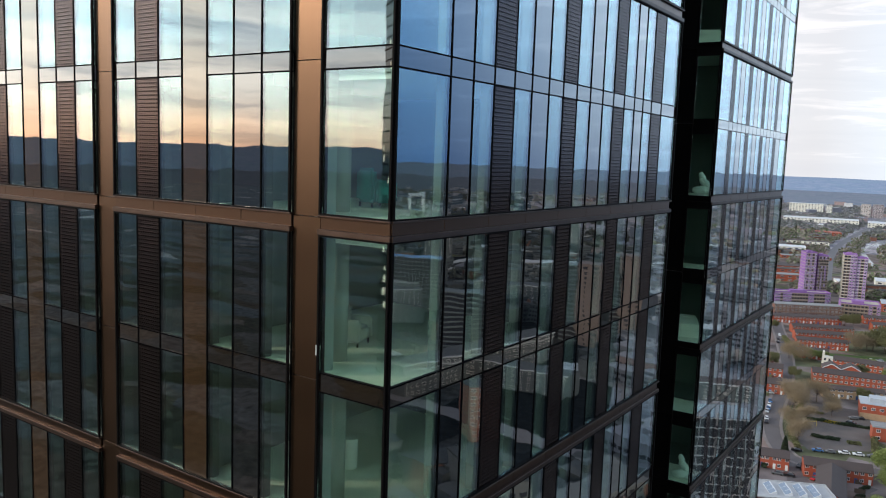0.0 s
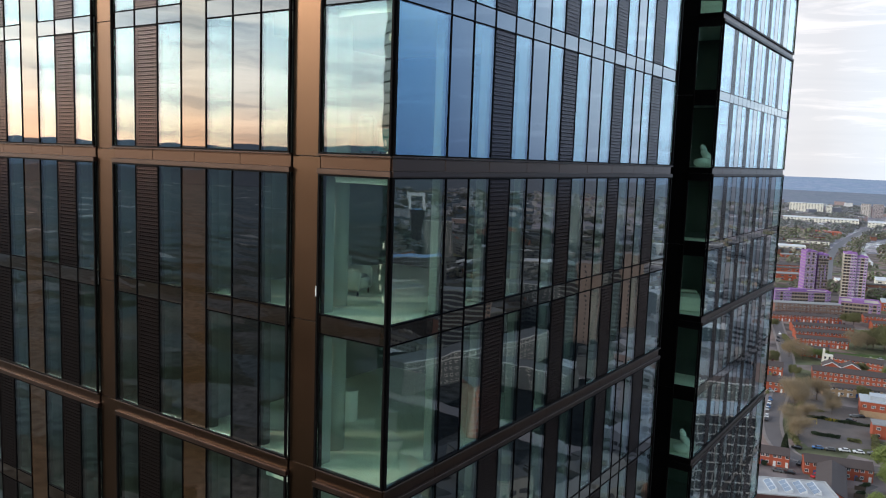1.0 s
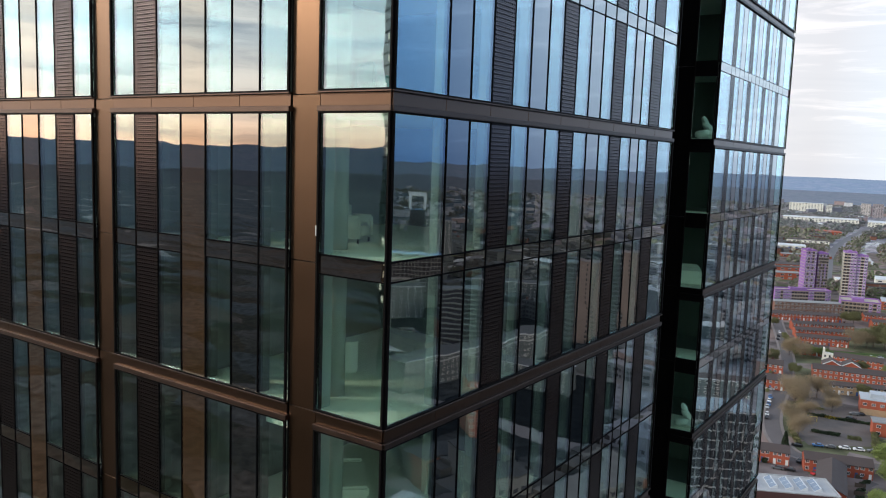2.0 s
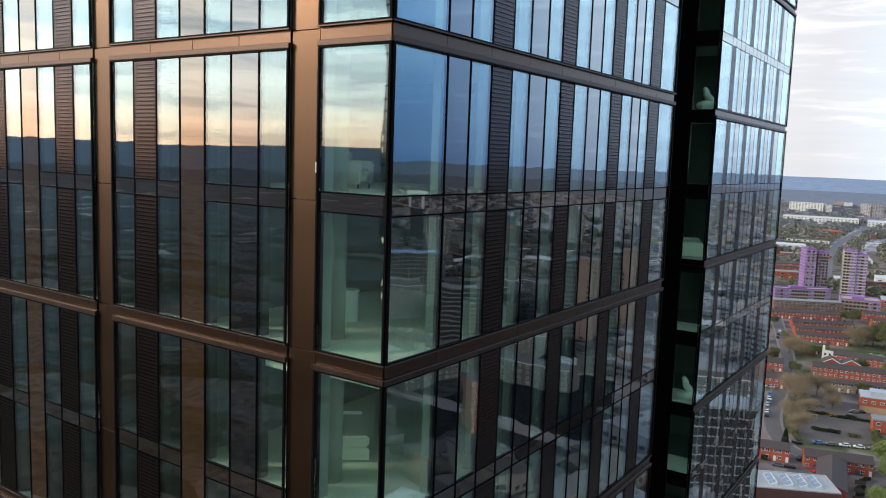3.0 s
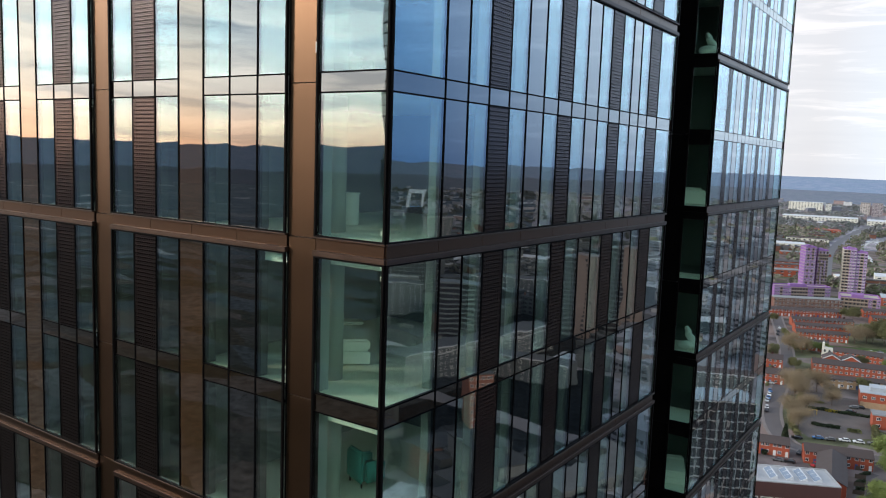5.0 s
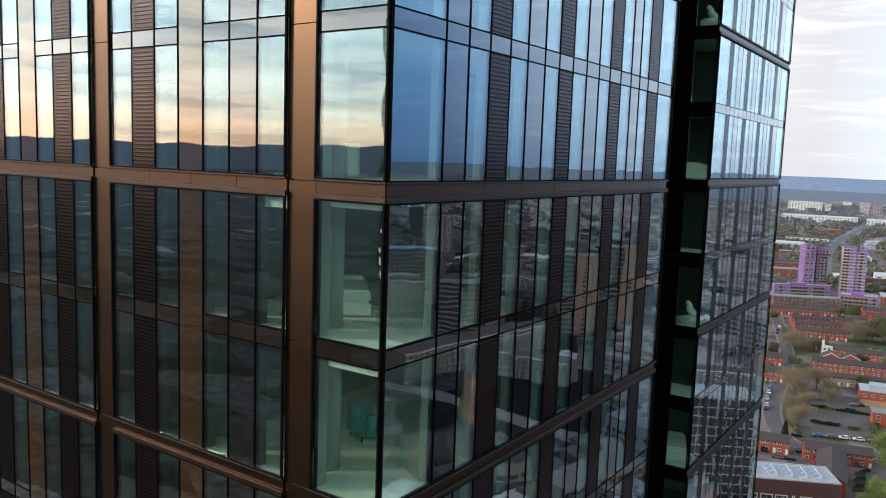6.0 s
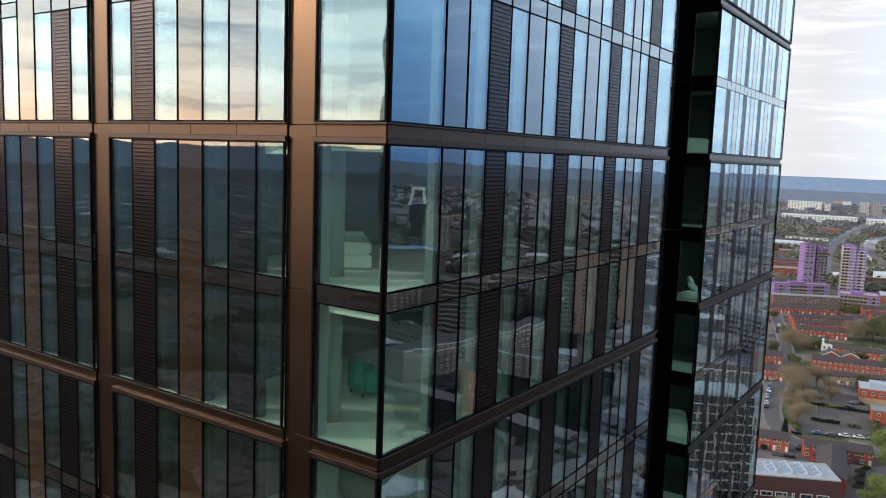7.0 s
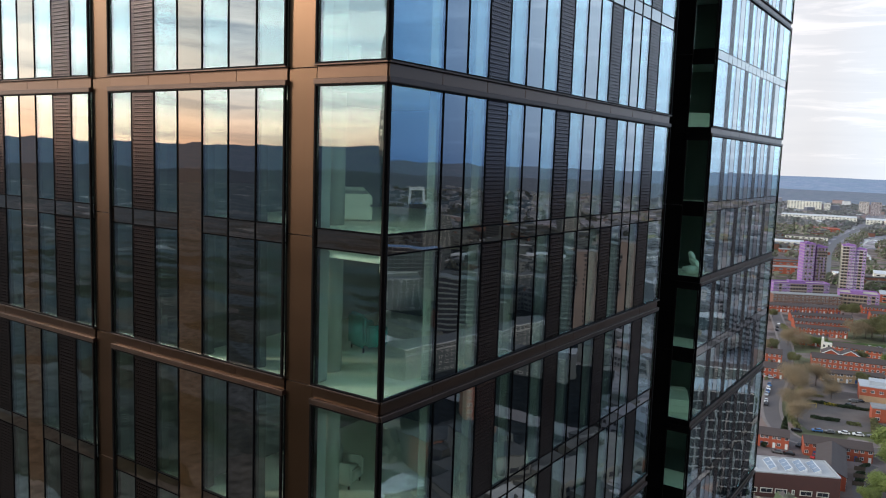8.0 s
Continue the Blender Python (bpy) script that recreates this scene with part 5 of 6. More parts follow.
# apartment houses and offices that the eastern glass mirrors
DARK_ROOF = plain("dark_felt_roof", (0.055, 0.060, 0.062), rough=0.9, vary=0.35, scale=0.15, fine=1.5)
PALE_EDGE = plain("pale_roof_edge", (0.36, 0.37, 0.38), rough=0.7, vary=0.3, scale=0.2, fine=2)
BRICK_DARK_RED = plain("dull_red_brick", (0.20, 0.075, 0.05), rough=0.9, vary=0.3, scale=0.4, fine=4)
MIRRORED = ((150, 260, -12, 10, 12, 8, BRICK_DARK_RED, DARK_ROOF), (150, 330, 35, 60, 14, 4, SLATE_WALL, DARK_ROOF), (262, 300, 10, 40, 18, 7, SLATE_WALL, DARK_ROOF),
            (310, 430, -8, 36, 16, 8, SLATE_WALL, DARK_ROOF), (110, 520, 12, 64, 18, 3, SLATE_WALL, HALL_ROOF),
            (260, 560, 18, 80, 20, 5, SLATE_WALL, DARK_ROOF), (180, 640, -5, 60, 22, 4, SLATE_WALL, HALL_ROOF), (390, 560, 30, 50, 20, 6, SLATE_WALL, DARK_ROOF), (330, 720, 14, 90, 24, 4, SLATE_WALL, HALL_ROOF),
            (470, 700, 5, 30, 20, 16, SLATE_WALL, DARK_ROOF), (230, 830, 22, 90, 26, 3, SLATE_WALL, GREY_ROOF), (420, 930, 10, 24, 24, 20, SLATE_WALL, DARK_ROOF),
            (75, 385, 18, 44, 12, 3, SLATE_WALL, SLATE), (160, 150, 10, 40, 14, 5, SLATE_WALL, DARK_ROOF))
for x, y, a, w, d, s, wall, roof in MIRRORED:
    # their long fronts face back towards the tower
    ob = flats("apartment_block", city(x, y, a - 38), w, d, s, "flat-roofed city block with rows of windows", "building", wall, roof, bays=max(4, int(w / 4.5)), group="blocks across the city", band_mat=None, side=False)
    if math.hypot(x, y) > 330:
        part("parapet", box_mesh("parapet_edge", w + 0.9, 0.5, 0.5, PALE_EDGE), None, ob, at=shift(w / 2, -0.5, s * 2.8 + 0.1))
BEIGE_PANEL = plain("beige_panel_wall", (0.125, 0.098, 0.088), rough=0.8, vary=0.25, scale=0.12, fine=1.5)


def banded_tower(at, plain_w, striped_w, depth, storeys, label, storey=3.0):
    """A slab tower: one part plain beige with a few windows, the other glazed in dark bands between pale slab edges."""
    ob = thing("banded_tower", label, "tower", "banded towers", at=at)
    h = storeys * storey
    if plain_w:
        bm = bmesh.new()
        box(bm, 0, plain_w, 0, depth, 0, h)
        part("wall", bm, BEIGE_PANEL, ob)
        for k in range(storeys):
            for x in (plain_w * 0.3, plain_w * 0.62):
                part("window", box_mesh("slot_window", 1.0, 0.2, 1.6, DARK_PANE), None, ob, at=shift(x, -0.05, k * storey + 0.8))
        part("parapet", box_mesh("beige_parapet", plain_w + 0.3, depth, 0.9, BEIGE_PANEL), None, ob, at=shift(plain_w / 2, -0.15, h))
    bm = bmesh.new()
    box(bm, plain_w + 0.02, plain_w + striped_w, 1.2, depth - 0.5, 0, h - 0.5)
    part("glazing", bm, DARK_PANE, ob)
    for k in range(1, storeys + 1):
        part("slab_edge", box_mesh("tower_slab_edge", striped_w, depth - 0.6, 0.8, SLATE_EDGE), None, ob, at=shift(plain_w + 0.05 + striped_w / 2, 0.3, k * storey - 0.8))
    return ob


SLATE_EDGE = plain("slate_slab_edge", (0.10, 0.12, 0.125), rough=0.8, vary=0.3, scale=0.2, fine=2)
banded_tower(city(184, 444, -22), 14.5, 9.5, 14, 17, "beige slab tower with a dark banded side")
banded_tower(city(163, 464, -22), 14.5, 6.5, 14, 19, "tall beige slab tower with a narrow banded side")
banded_tower(city(228, 384, -30), 3.0, 27, 14, 12, "broad dark tower banded by slab edges")
stepped = flats("long_flats", city(193, 400, -81), 121, 14, 5, "long grey flats under two pale roof bands", "apartment block", SLATE_WALL, DARK_ROOF, storey=3.0, bays=30, side=False)
for z, y in ((12.2, -0.5), (15.1, -0.8)):
    part("roof_band", box_mesh("roof_band", 121.6, 0.8, 0.45, PALE_EDGE), None, stepped, at=shift(60.5, y, z))
framed = thing("framed_tower", "dark office tower with a white portal frame on top", "building", at=city(586, 806, -36))
bm = bmesh.new()
box(bm, 0, 18, 0, 14, 0, 47)
part("wall", bm, DARK_PANE, framed)
bm = bmesh.new()
outline = [(-2, 47), (-2, 69), (20, 69), (20, 47), (16.5, 47), (16.5, 65), (1.5, 65), (1.5, 47)]
rows = [[bm.verts.new((x, y, z)) for x, z in outline] for y in (-1, 4)]
for r in rows:
    for q in ((0, 1, 6, 7), (1, 2, 5, 6), (2, 3, 4, 5)):
        bm.faces.new([r[k] for k in q])
for k in range(8):
    bm.faces.new((rows[0][k], rows[0][(k + 1) % 8], rows[1][(k + 1) % 8], rows[1][k]))
bmesh.ops.recalc_face_normals(bm, faces=bm.faces[:])
part("portal_frame", bm, GREY_ROOF, framed)


FIN = plain("pale_fin_metal", (0.24, 0.25, 0.26), rough=0.6, vary=0.3, scale=0.15, fine=1.5)


def gridded_block(at, w, d, storeys, label, fins):
    """A glazed block behind a white grid of fins and balcony edges."""
    ob = thing("gridded_block", label, "building", "blocks across the city", at=at)
    h = storeys * 3.0
    bm = bmesh.new()
    box(bm, 0, w, 0, d, 0, h)
    part("wall", bm, DARK_PANE, ob)
    for i in range(fins + 1):
        part("fin", box_mesh("fin", 0.16, 0.9, h + 1.6, FIN), None, ob, at=shift(i * w / fins, -0.9, 0))
    for k in range(1, storeys + 1):
        part("balcony_edge", box_mesh("balcony_edge", w, 0.5, 0.26, FIN), None, ob, at=shift(w / 2, -0.5, k * 3.0 - 0.4))


gridded_block(city(42, 236, -30), 20, 14, 13, "glazed block behind white fins and balconies", 7)
gridded_block(city(330, 480, -42), 46, 16, 13, "long glazed block with a white comb of fins", 16)

# dark glass tower to the south-west, mirrored beside the corner
far_tower = thing("dark_tower", "tall dark green glass tower with a few lit windows", "tower", at=pose(-181, -222, 0, 0, 0, 37))
bm = bmesh.new()
box(bm, 0, 34, -24, 0, 0, 205)
part("wall", bm, TOWER_GLASS, far_tower)
rnd = random.Random(8)
for k in range(48):
    part("floor_line", box_mesh("floor_line", 34.2, 0.3, 0.5, MULLION), None, far_tower, at=shift(17, -0.1, 4.2 * k + 3))
for k in range(26):
    part("lit_window", box_mesh("lit_window", 1.2, 0.3, 2.2, LAMP_GLOW), None, far_tower, at=shift(rnd.uniform(1, 33), -0.05, 4.2 * rnd.randrange(12, 46) + 4.2))

# ---- trees and hedges ----
def limb(bm, a, b, r0, r1, sides=6):
    a, b = Vector(a), Vector(b)
    q = (b - a).to_track_quat("Z", "Y")
    rings = []
    for p, r in ((a, r0), (b, r1)):
        rings.append([bm.verts.new(p + q @ Vector((math.cos(i * 2 * math.pi / sides) * r, math.sin(i * 2 * math.pi / sides) * r, 0))) for i in range(sides)])
    for i in range(sides):
        bm.faces.new((rings[0][i], rings[0][(i + 1) % sides], rings[1][(i + 1) % sides], rings[1][i]))


def tree(name, height, spread, leaf_mat, leaves, leaf, label, seed, trunk=0.3, bare=False, narrow=False):
    """A trunk with forking limbs, and a crown of small leaves gathered in uneven clumps."""
    rnd = random.Random(seed)
    ob = thing(name, label, "tree")
    bm = bmesh.new()
    fork = height * (0.12 if narrow else 0.3)
    limb(bm, (0, 0, -0.2), (0.1, 0, fork), trunk, trunk * 0.7, 8)
    limb(bm, (0.1, 0, fork), (0.0, 0.1, height * 0.85), trunk * 0.65, trunk * 0.12)
    tips = []
    for i in range(9 if not narrow else 4):
        a = i * 2.4 + rnd.uniform(-0.3, 0.3)
        r = spread * rnd.uniform(0.55, 0.95)
        z = height * rnd.uniform(0.45, 0.88)
        s = (0.05, 0, fork + (z - fork) * rnd.uniform(0.0, 0.4))
        e = Vector((math.cos(a) * r, math.sin(a) * r, z))
        limb(bm, s, e, trunk * 0.32, trunk * 0.08, 5)
        tips.append(e)
        for j in range(3 if bare else 1):
            e2 = e + Vector((rnd.uniform(-1, 1), rnd.uniform(-1, 1), rnd.uniform(0.1, 1))) * spread * 0.35
            limb(bm, e * 0.75 + Vector(s) * 0.25, e2, trunk * 0.12, trunk * 0.03, 4)
            tips.append(e2)
    tips.append(Vector((0, 0, height * 0.9)))
    part("trunk", bm, BARK, ob)
    verts, faces = [], []
    for i in range(leaves):
        c = rnd.choice(tips)
        p = c + Vector((rnd.gauss(0, 1), rnd.gauss(0, 1), rnd.gauss(0, 0.8))) * spread * (0.30 if bare else 0.22)
        if narrow:
            z = rnd.random()
            a = rnd.random() * 6.28
            rr = spread * (1 - z) ** 0.6 * rnd.uniform(0.75, 1.05)
            p = Vector((math.cos(a) * rr, math.sin(a) * rr, height * (0.06 + 0.94 * z)))
        d1 = Vector((rnd.gauss(0, 1), rnd.gauss(0, 1), rnd.gauss(0, 1))).normalized()
        d2 = d1.cross(Vector((rnd.gauss(0, 1), rnd.gauss(0, 1), rnd.gauss(0, 1)))).normalized()
        s = leaf * rnd.uniform(0.6, 1.3)
        t = s * (0.085 if bare else 0.65)
        o = len(verts)
        verts += [tuple(p - d1 * s), tuple(p + d2 * t), tuple(p + d1 * s), tuple(p - d2 * t)]
        faces.append((o, o + 1, o + 2, o + 3))
    me = bpy.data.meshes.new("crown")
    me.from_pydata(verts, [], faces)
    me.materials.append(leaf_mat)
    part("crown", me, None, ob)
    return ob


def plant(base, spots):
    for i, (x, y, s) in enumerate(spots):
        m = pose(x, y, 0, 0, 0, i * 77) @ Matrix.Diagonal((s, s, s, 1))
        if i == 0:
            base.matrix_basis = m
        else:
            c = base.copy()
            scene.collection.objects.link(c)
            c.matrix_basis = m
            for ch in base.children:
                k = ch.copy()
                scene.collection.objects.link(k)
                k.parent = c


plant(tree("bare_tree", 11, 5.0, TWIG_TAN, 15000, 0.40, "bare tan street tree with fine twigs", 4, bare=True),
      [(-58, 388, 1.15), (-52, 412, 0.95), (-48, 344, 0.8), (-60, 402, 0.9), (-54, 360, 0.75), (-44, 402, 0.7), (-42, 392, 0.6), (-82, 500, 0.9), (-74, 497, 0.8), (-52, 548, 1.0), (-46, 556, 0.9), (-50, 372, 0.7), (-90, 468, 0.6)])
plant(tree("leafy_tree", 11, 5.2, LEAF_GREEN, 11000, 0.30, "broad tree in fresh green spring leaf", 11),
      [(-10.6, 319, 1.0), (-9.4, 304, 0.85), (-10.2, 275, 0.72), (-12.5, 268, 0.5), (-4, 330, 0.9), (-24, 470, 0.8), (-20, 462, 0.8), (-70, 503, 0.6), (-4.5, 275, 0.8), (-12, 340, 0.55), (-65, 507, 0.5)])
plant(tree("budding_tree", 12, 5.4, LEAF_OLIVE, 7000, 0.38, "large tree just coming into olive leaf", 23),
      [(-43, 562, 1.15), (-36, 556, 1.1), (-30, 566, 1.0), (-48, 572, 0.8), (-88, 480, 0.55), (-86, 474, 0.5), (-70, 452, 0.5), (-24, 575, 1.0), (-38, 600, 0.9), (-70, 640, 0.7), (-64, 636, 0.8), (-33, 430, 0.5), (-40, 486, 0.5), (-110, 590, 0.5), (-114, 575, 0.5)])
plant(tree("cypress", 6.5, 1.5, LEAF_DARK, 1500, 0.3, "dark clipped cypress beside the kerb", 31, trunk=0.15, narrow=True), [(-50, 327.5, 1.0), (-54, 304.5, 0.45)])


def hedge(pts, width, high, mat, label, n, seed, name="hedge"):
    """A hedge or bed of shrubs: leaves heaped along a line."""
    rnd = random.Random(seed)
    verts, faces = [], []
    for _ in range(n):
        i = rnd.randrange(len(pts) - 1)
        t = rnd.random()
        a, b = Vector(pts[i]), Vector(pts[i + 1])
        p = a.lerp(b, t)
        hump = high * (0.55 + 0.45 * noise.noise(Vector((p.x * 0.35, p.y * 0.35, seed))) + 0.25)
        z = rnd.random() ** 0.6 * hump
        w = width * (1 - 0.5 * z / max(hump, 0.1))
        c = Vector((p.x + rnd.uniform(-w, w) / 2, p.y + rnd.uniform(-w, w) / 2, z))
        d1 = Vector((rnd.gauss(0, 1), rnd.gauss(0, 1), rnd.gauss(0, 1))).normalized()
        d2 = d1.cross(Vector((rnd.gauss(0, 1), rnd.gauss(0, 1), rnd.gauss(0, 1)))).normalized()
        s = rnd.uniform(0.2, 0.5)
        o = len(verts)
        verts += [tuple(c - d1 * s), tuple(c + d2 * s * 0.7), tuple(c + d1 * s), tuple(c - d2 * s * 0.7)]
        faces.append((o, o + 1, o + 2, o + 3))
    me = bpy.data.meshes.new(name)
    me.from_pydata(verts, [], faces)
    me.materials.append(mat)
    tagged(part(name, me), label, "hedge", kind="stuff")


hedge([(-51, 380), (-38, 381), (-25, 383)], 2.0, 1.3, LEAF_DARK, "dark clipped hedge across the car park", 2600, 1)
hedge([(-44, 355), (-34, 357)], 2.6, 1.6, LEAF_DARK, "bed of dark shrubs on the tarmac", 1500, 2)
hedge([(-30, 356), (-26, 357)], 2.6, 1.4, LEAF_OLIVE, "small bed of olive shrubs on the tarmac", 700, 3)
hedge([(-50, 392), (-46, 393)], 2.0, 1.0, LEAF_OLIVE, "low planted strip in the car park", 500, 4)
hedge([(-57, 400), (-55, 380), (-52, 350), (-46, 334)], 3.0, 2.2, LEAF_OLIVE, "ragged shrubs along the street wall", 3600, 5)
hedge([(-62, 512), (-50, 518), (-38, 524)], 5.0, 2.6, LEAF_GREEN, "tall green hedge beside the lawn", 5200, 6)
hedge([(-22, 372), (-20, 356), (-18, 340)], 3.5, 2.6, LEAF_OLIVE, "mixed shrubs at the car park's edge", 2400, 7)
hedge([(-84, 462), (-80, 440), (-74, 405)], 2.0, 1.6, LEAF_OLIVE, "garden shrubs beside the houses", 2000, 8)


hedge([(-21.5, 311), (-17.5, 319)], 1.6, 1.4, LEAF_DARK, "dark garden hedge behind the terrace", 700, 9)
hedge([(-19.5, 303), (-17.0, 308)], 1.4, 1.3, LEAF_DARK, "dark garden hedge beside the wing", 600, 10)
hedge([(-19.3, 296), (-17.6, 298)], 1.6, 1.3, LEAF_DARK, "dark shrubs in a back garden", 500, 11)
hedge([(-18.6, 288), (-17.0, 290)], 1.6, 1.3, LEAF_DARK, "dark shrubs against a garden fence", 500, 12)
hedge([(-43, 380.3), (-37, 381.2)], 1.6, 1.2, LEAF_YELLOW, "yellow flowering shrub in the hedge", 500, 13)
hedge([(-53.4, 303.6), (-52.2, 303.2)], 1.6, 2.6, LEAF_DARK, "dark round bush before the brick terrace", 600, 14)
hedge([(-97, 560), (-90, 540), (-84, 520), (-78, 505)], 5.0, 2.6, LEAF_OLIVE, "ragged bare shrubs along the end gardens", 3600, 15)
ribbon("path", [(-15, 309), (-18.2, 299), (-18.6, 288), (-16.6, 274), (-12, 262)], 2.4, 0.05, ASPHALT, "curving grey footpath behind the gardens", "path", kerbs=False)
barrier = thing("height_barrier", "thin yellow steel barrier over the car park entry", "barrier", at=city(-48.7, 368.6, 40))
for x in (0.0, 4.6):
    part("post", box_mesh("barrier_post", 0.16, 0.16, 2.2, YELLOW), None, barrier, at=shift(x, 0, 0))
part("crossbar", box_mesh("barrier_bar", 4.76, 0.16, 0.18, YELLOW), None, barrier, at=shift(2.3, 0, 2.2))
for at, n in ((city(-21.8, 309, 20), 3), (city(-20.9, 300, 15), 2), (city(-20.2, 292, 12), 2), (city(-19.6, 284, 10), 2)):
    fence = thing("garden_fence", "dark weathered board fence between back gardens", "fence", "garden fences", at=at)
    for i in range(n):
        part("board", box_mesh("fence_board", 1.75, 0.06, 1.6, BARK), None, fence, at=shift(1.0 + i * 1.8, 0, 0))
        part("post", box_mesh("fence_post", 0.12, 0.12, 1.8, BARK), None, fence, at=shift(0.1 + i * 1.8, -0.02, 0))


# ---- cars ----
def car_mesh_parts():
    body = bmesh.new()
    prof = [(-2.15, 0.35), (-2.2, 0.75), (-2.0, 0.95), (-1.1, 1.0), (1.95, 0.95), (2.15, 0.8), (2.15, 0.35)]
    for y in (-0.85, 0.85):
        body.faces.new([body.verts.new((x, y, z)) for x, z in prof])
    body.verts.ensure_lookup_table()
    n = len(prof)
    for i in range(n):
        body.faces.new([body.verts[j] for j in (i, (i + 1) % n, (i + 1) % n + n, i + n)])
    bmesh.ops.recalc_face_normals(body, faces=body.faces[:])
    bmesh.ops.bevel(body, geom=body.edges[:], offset=0.07, segments=2, affect="EDGES")
    cab = bmesh.new()
    lo = [(-1.15, -0.78), (1.75, -0.78), (1.75, 0.78), (-1.15, 0.78)]
    hi = [(-0.45, -0.62), (1.25, -0.62), (1.25, 0.62), (-0.45, 0.62)]
    vs = [cab.verts.new((*p, 0.97)) for p in lo] + [cab.verts.new((*p, 1.43)) for p in hi]
    for f in ((4, 5, 6, 7), (0, 1, 5, 4), (1, 2, 6, 5), (2, 3, 7, 6), (3, 0, 4, 7)):
        cab.faces.new([vs[i] for i in f])
    top = bmesh.new()
    box(top, -0.45, 1.25, -0.62, 0.62, 1.42, 1.47)
    bmesh.ops.bevel(top, geom=top.edges[:], offset=0.02, segments=1, affect="EDGES")
    wheel = bmesh.new()
    bmesh.ops.create_cone(wheel, cap_ends=True, segments=14, radius1=0.32, radius2=0.32, depth=0.22)
    bmesh.ops.rotate(wheel, verts=wheel.verts[:], cent=(0, 0, 0), matrix=Euler((radians(90), 0, 0)).to_matrix())
    return body, cab, top, wheel


_b, _c, _t, _w = car_mesh_parts()
CAR_CAB, CAR_WHEEL = to_mesh("cabin", _c, DARK_PANE), to_mesh("wheel", _w, TYRE)
CAR_BODY, CAR_TOP = to_mesh("body", _b), to_mesh("top", _t)
PAINTS = {}
for nm, c in (("white", (0.72, 0.72, 0.72)), ("silver", (0.42, 0.44, 0.46)), ("black", (0.015, 0.015, 0.018)), ("blue", (0.06, 0.16, 0.35)), ("red", (0.38, 0.03, 0.035)), ("grey", (0.12, 0.125, 0.13))):
    mt = plain(nm + "_car_paint", c, rough=0.25, vary=0.08, scale=1)
    a, b = CAR_BODY.copy(), CAR_TOP.copy()
    a.materials.append(mt), b.materials.append(mt)
    PAINTS[nm] = (a, b)


def car(x, y, deg, paint):
    ob = thing("car", f"{paint} parked hatchback car on the asphalt", "car", "parked cars", at=pose(x, y, 0.06, 0, 0, deg))
    part("body", PAINTS[paint][0], None, ob)
    part("window", CAR_CAB, None, ob)
    part("car_top", PAINTS[paint][1], None, ob)
    for wx in (-1.35, 1.35):
        for wy in (-0.78, 0.78):
            part("wheel", CAR_WHEEL, None, ob, at=shift(wx, wy, 0.32))


for x, y, a, p in ((-70.5, 396, 108, "blue"), (-69.5, 389, 106, "white"), (-68.5, 383, 104, "blue"), (-68, 378, 102, "silver"), (-65.5, 366, 101, "white"), (-64.5, 361, 100, "black"),
                   (-74, 411.2, 20, "white"), (-77.5, 450, 102, "black"), (-76, 444, 102, "white"), (-97, 541, 110, "black"), (-99, 552, 108, "black"), (-101, 566, 105, "white"),
                   (-46, 331, 10, "black"), (-41.5, 313, 80, "black"), (-39.0, 336.5, 22, "blue"), (-34.6, 338, 22, "grey"), (-29.6, 340.5, 20, "white"), (-24.6, 342.2, 18, "white"), (-19.6, 344, 18, "grey"), (-47, 299.5, 10, "grey"), (-43, 300.5, 12, "black"),
                   (-33, 386, 170, "black"), (-34.6, 303.2, 75, "red"), (-33, 394, 20, "grey"), (-30.5, 395.5, 20, "black"), (-41, 529, 28, "white"), (-36, 531, 25, "silver"), (-30, 533.5, 25, "white"), (-26, 535, 25, "black"),
                   (-112, 622, 30, "white"), (-104, 626, 30, "silver"), (-44, 619, 25, "black"), (-38, 622, 25, "grey")):
    car(x, y, a, p)

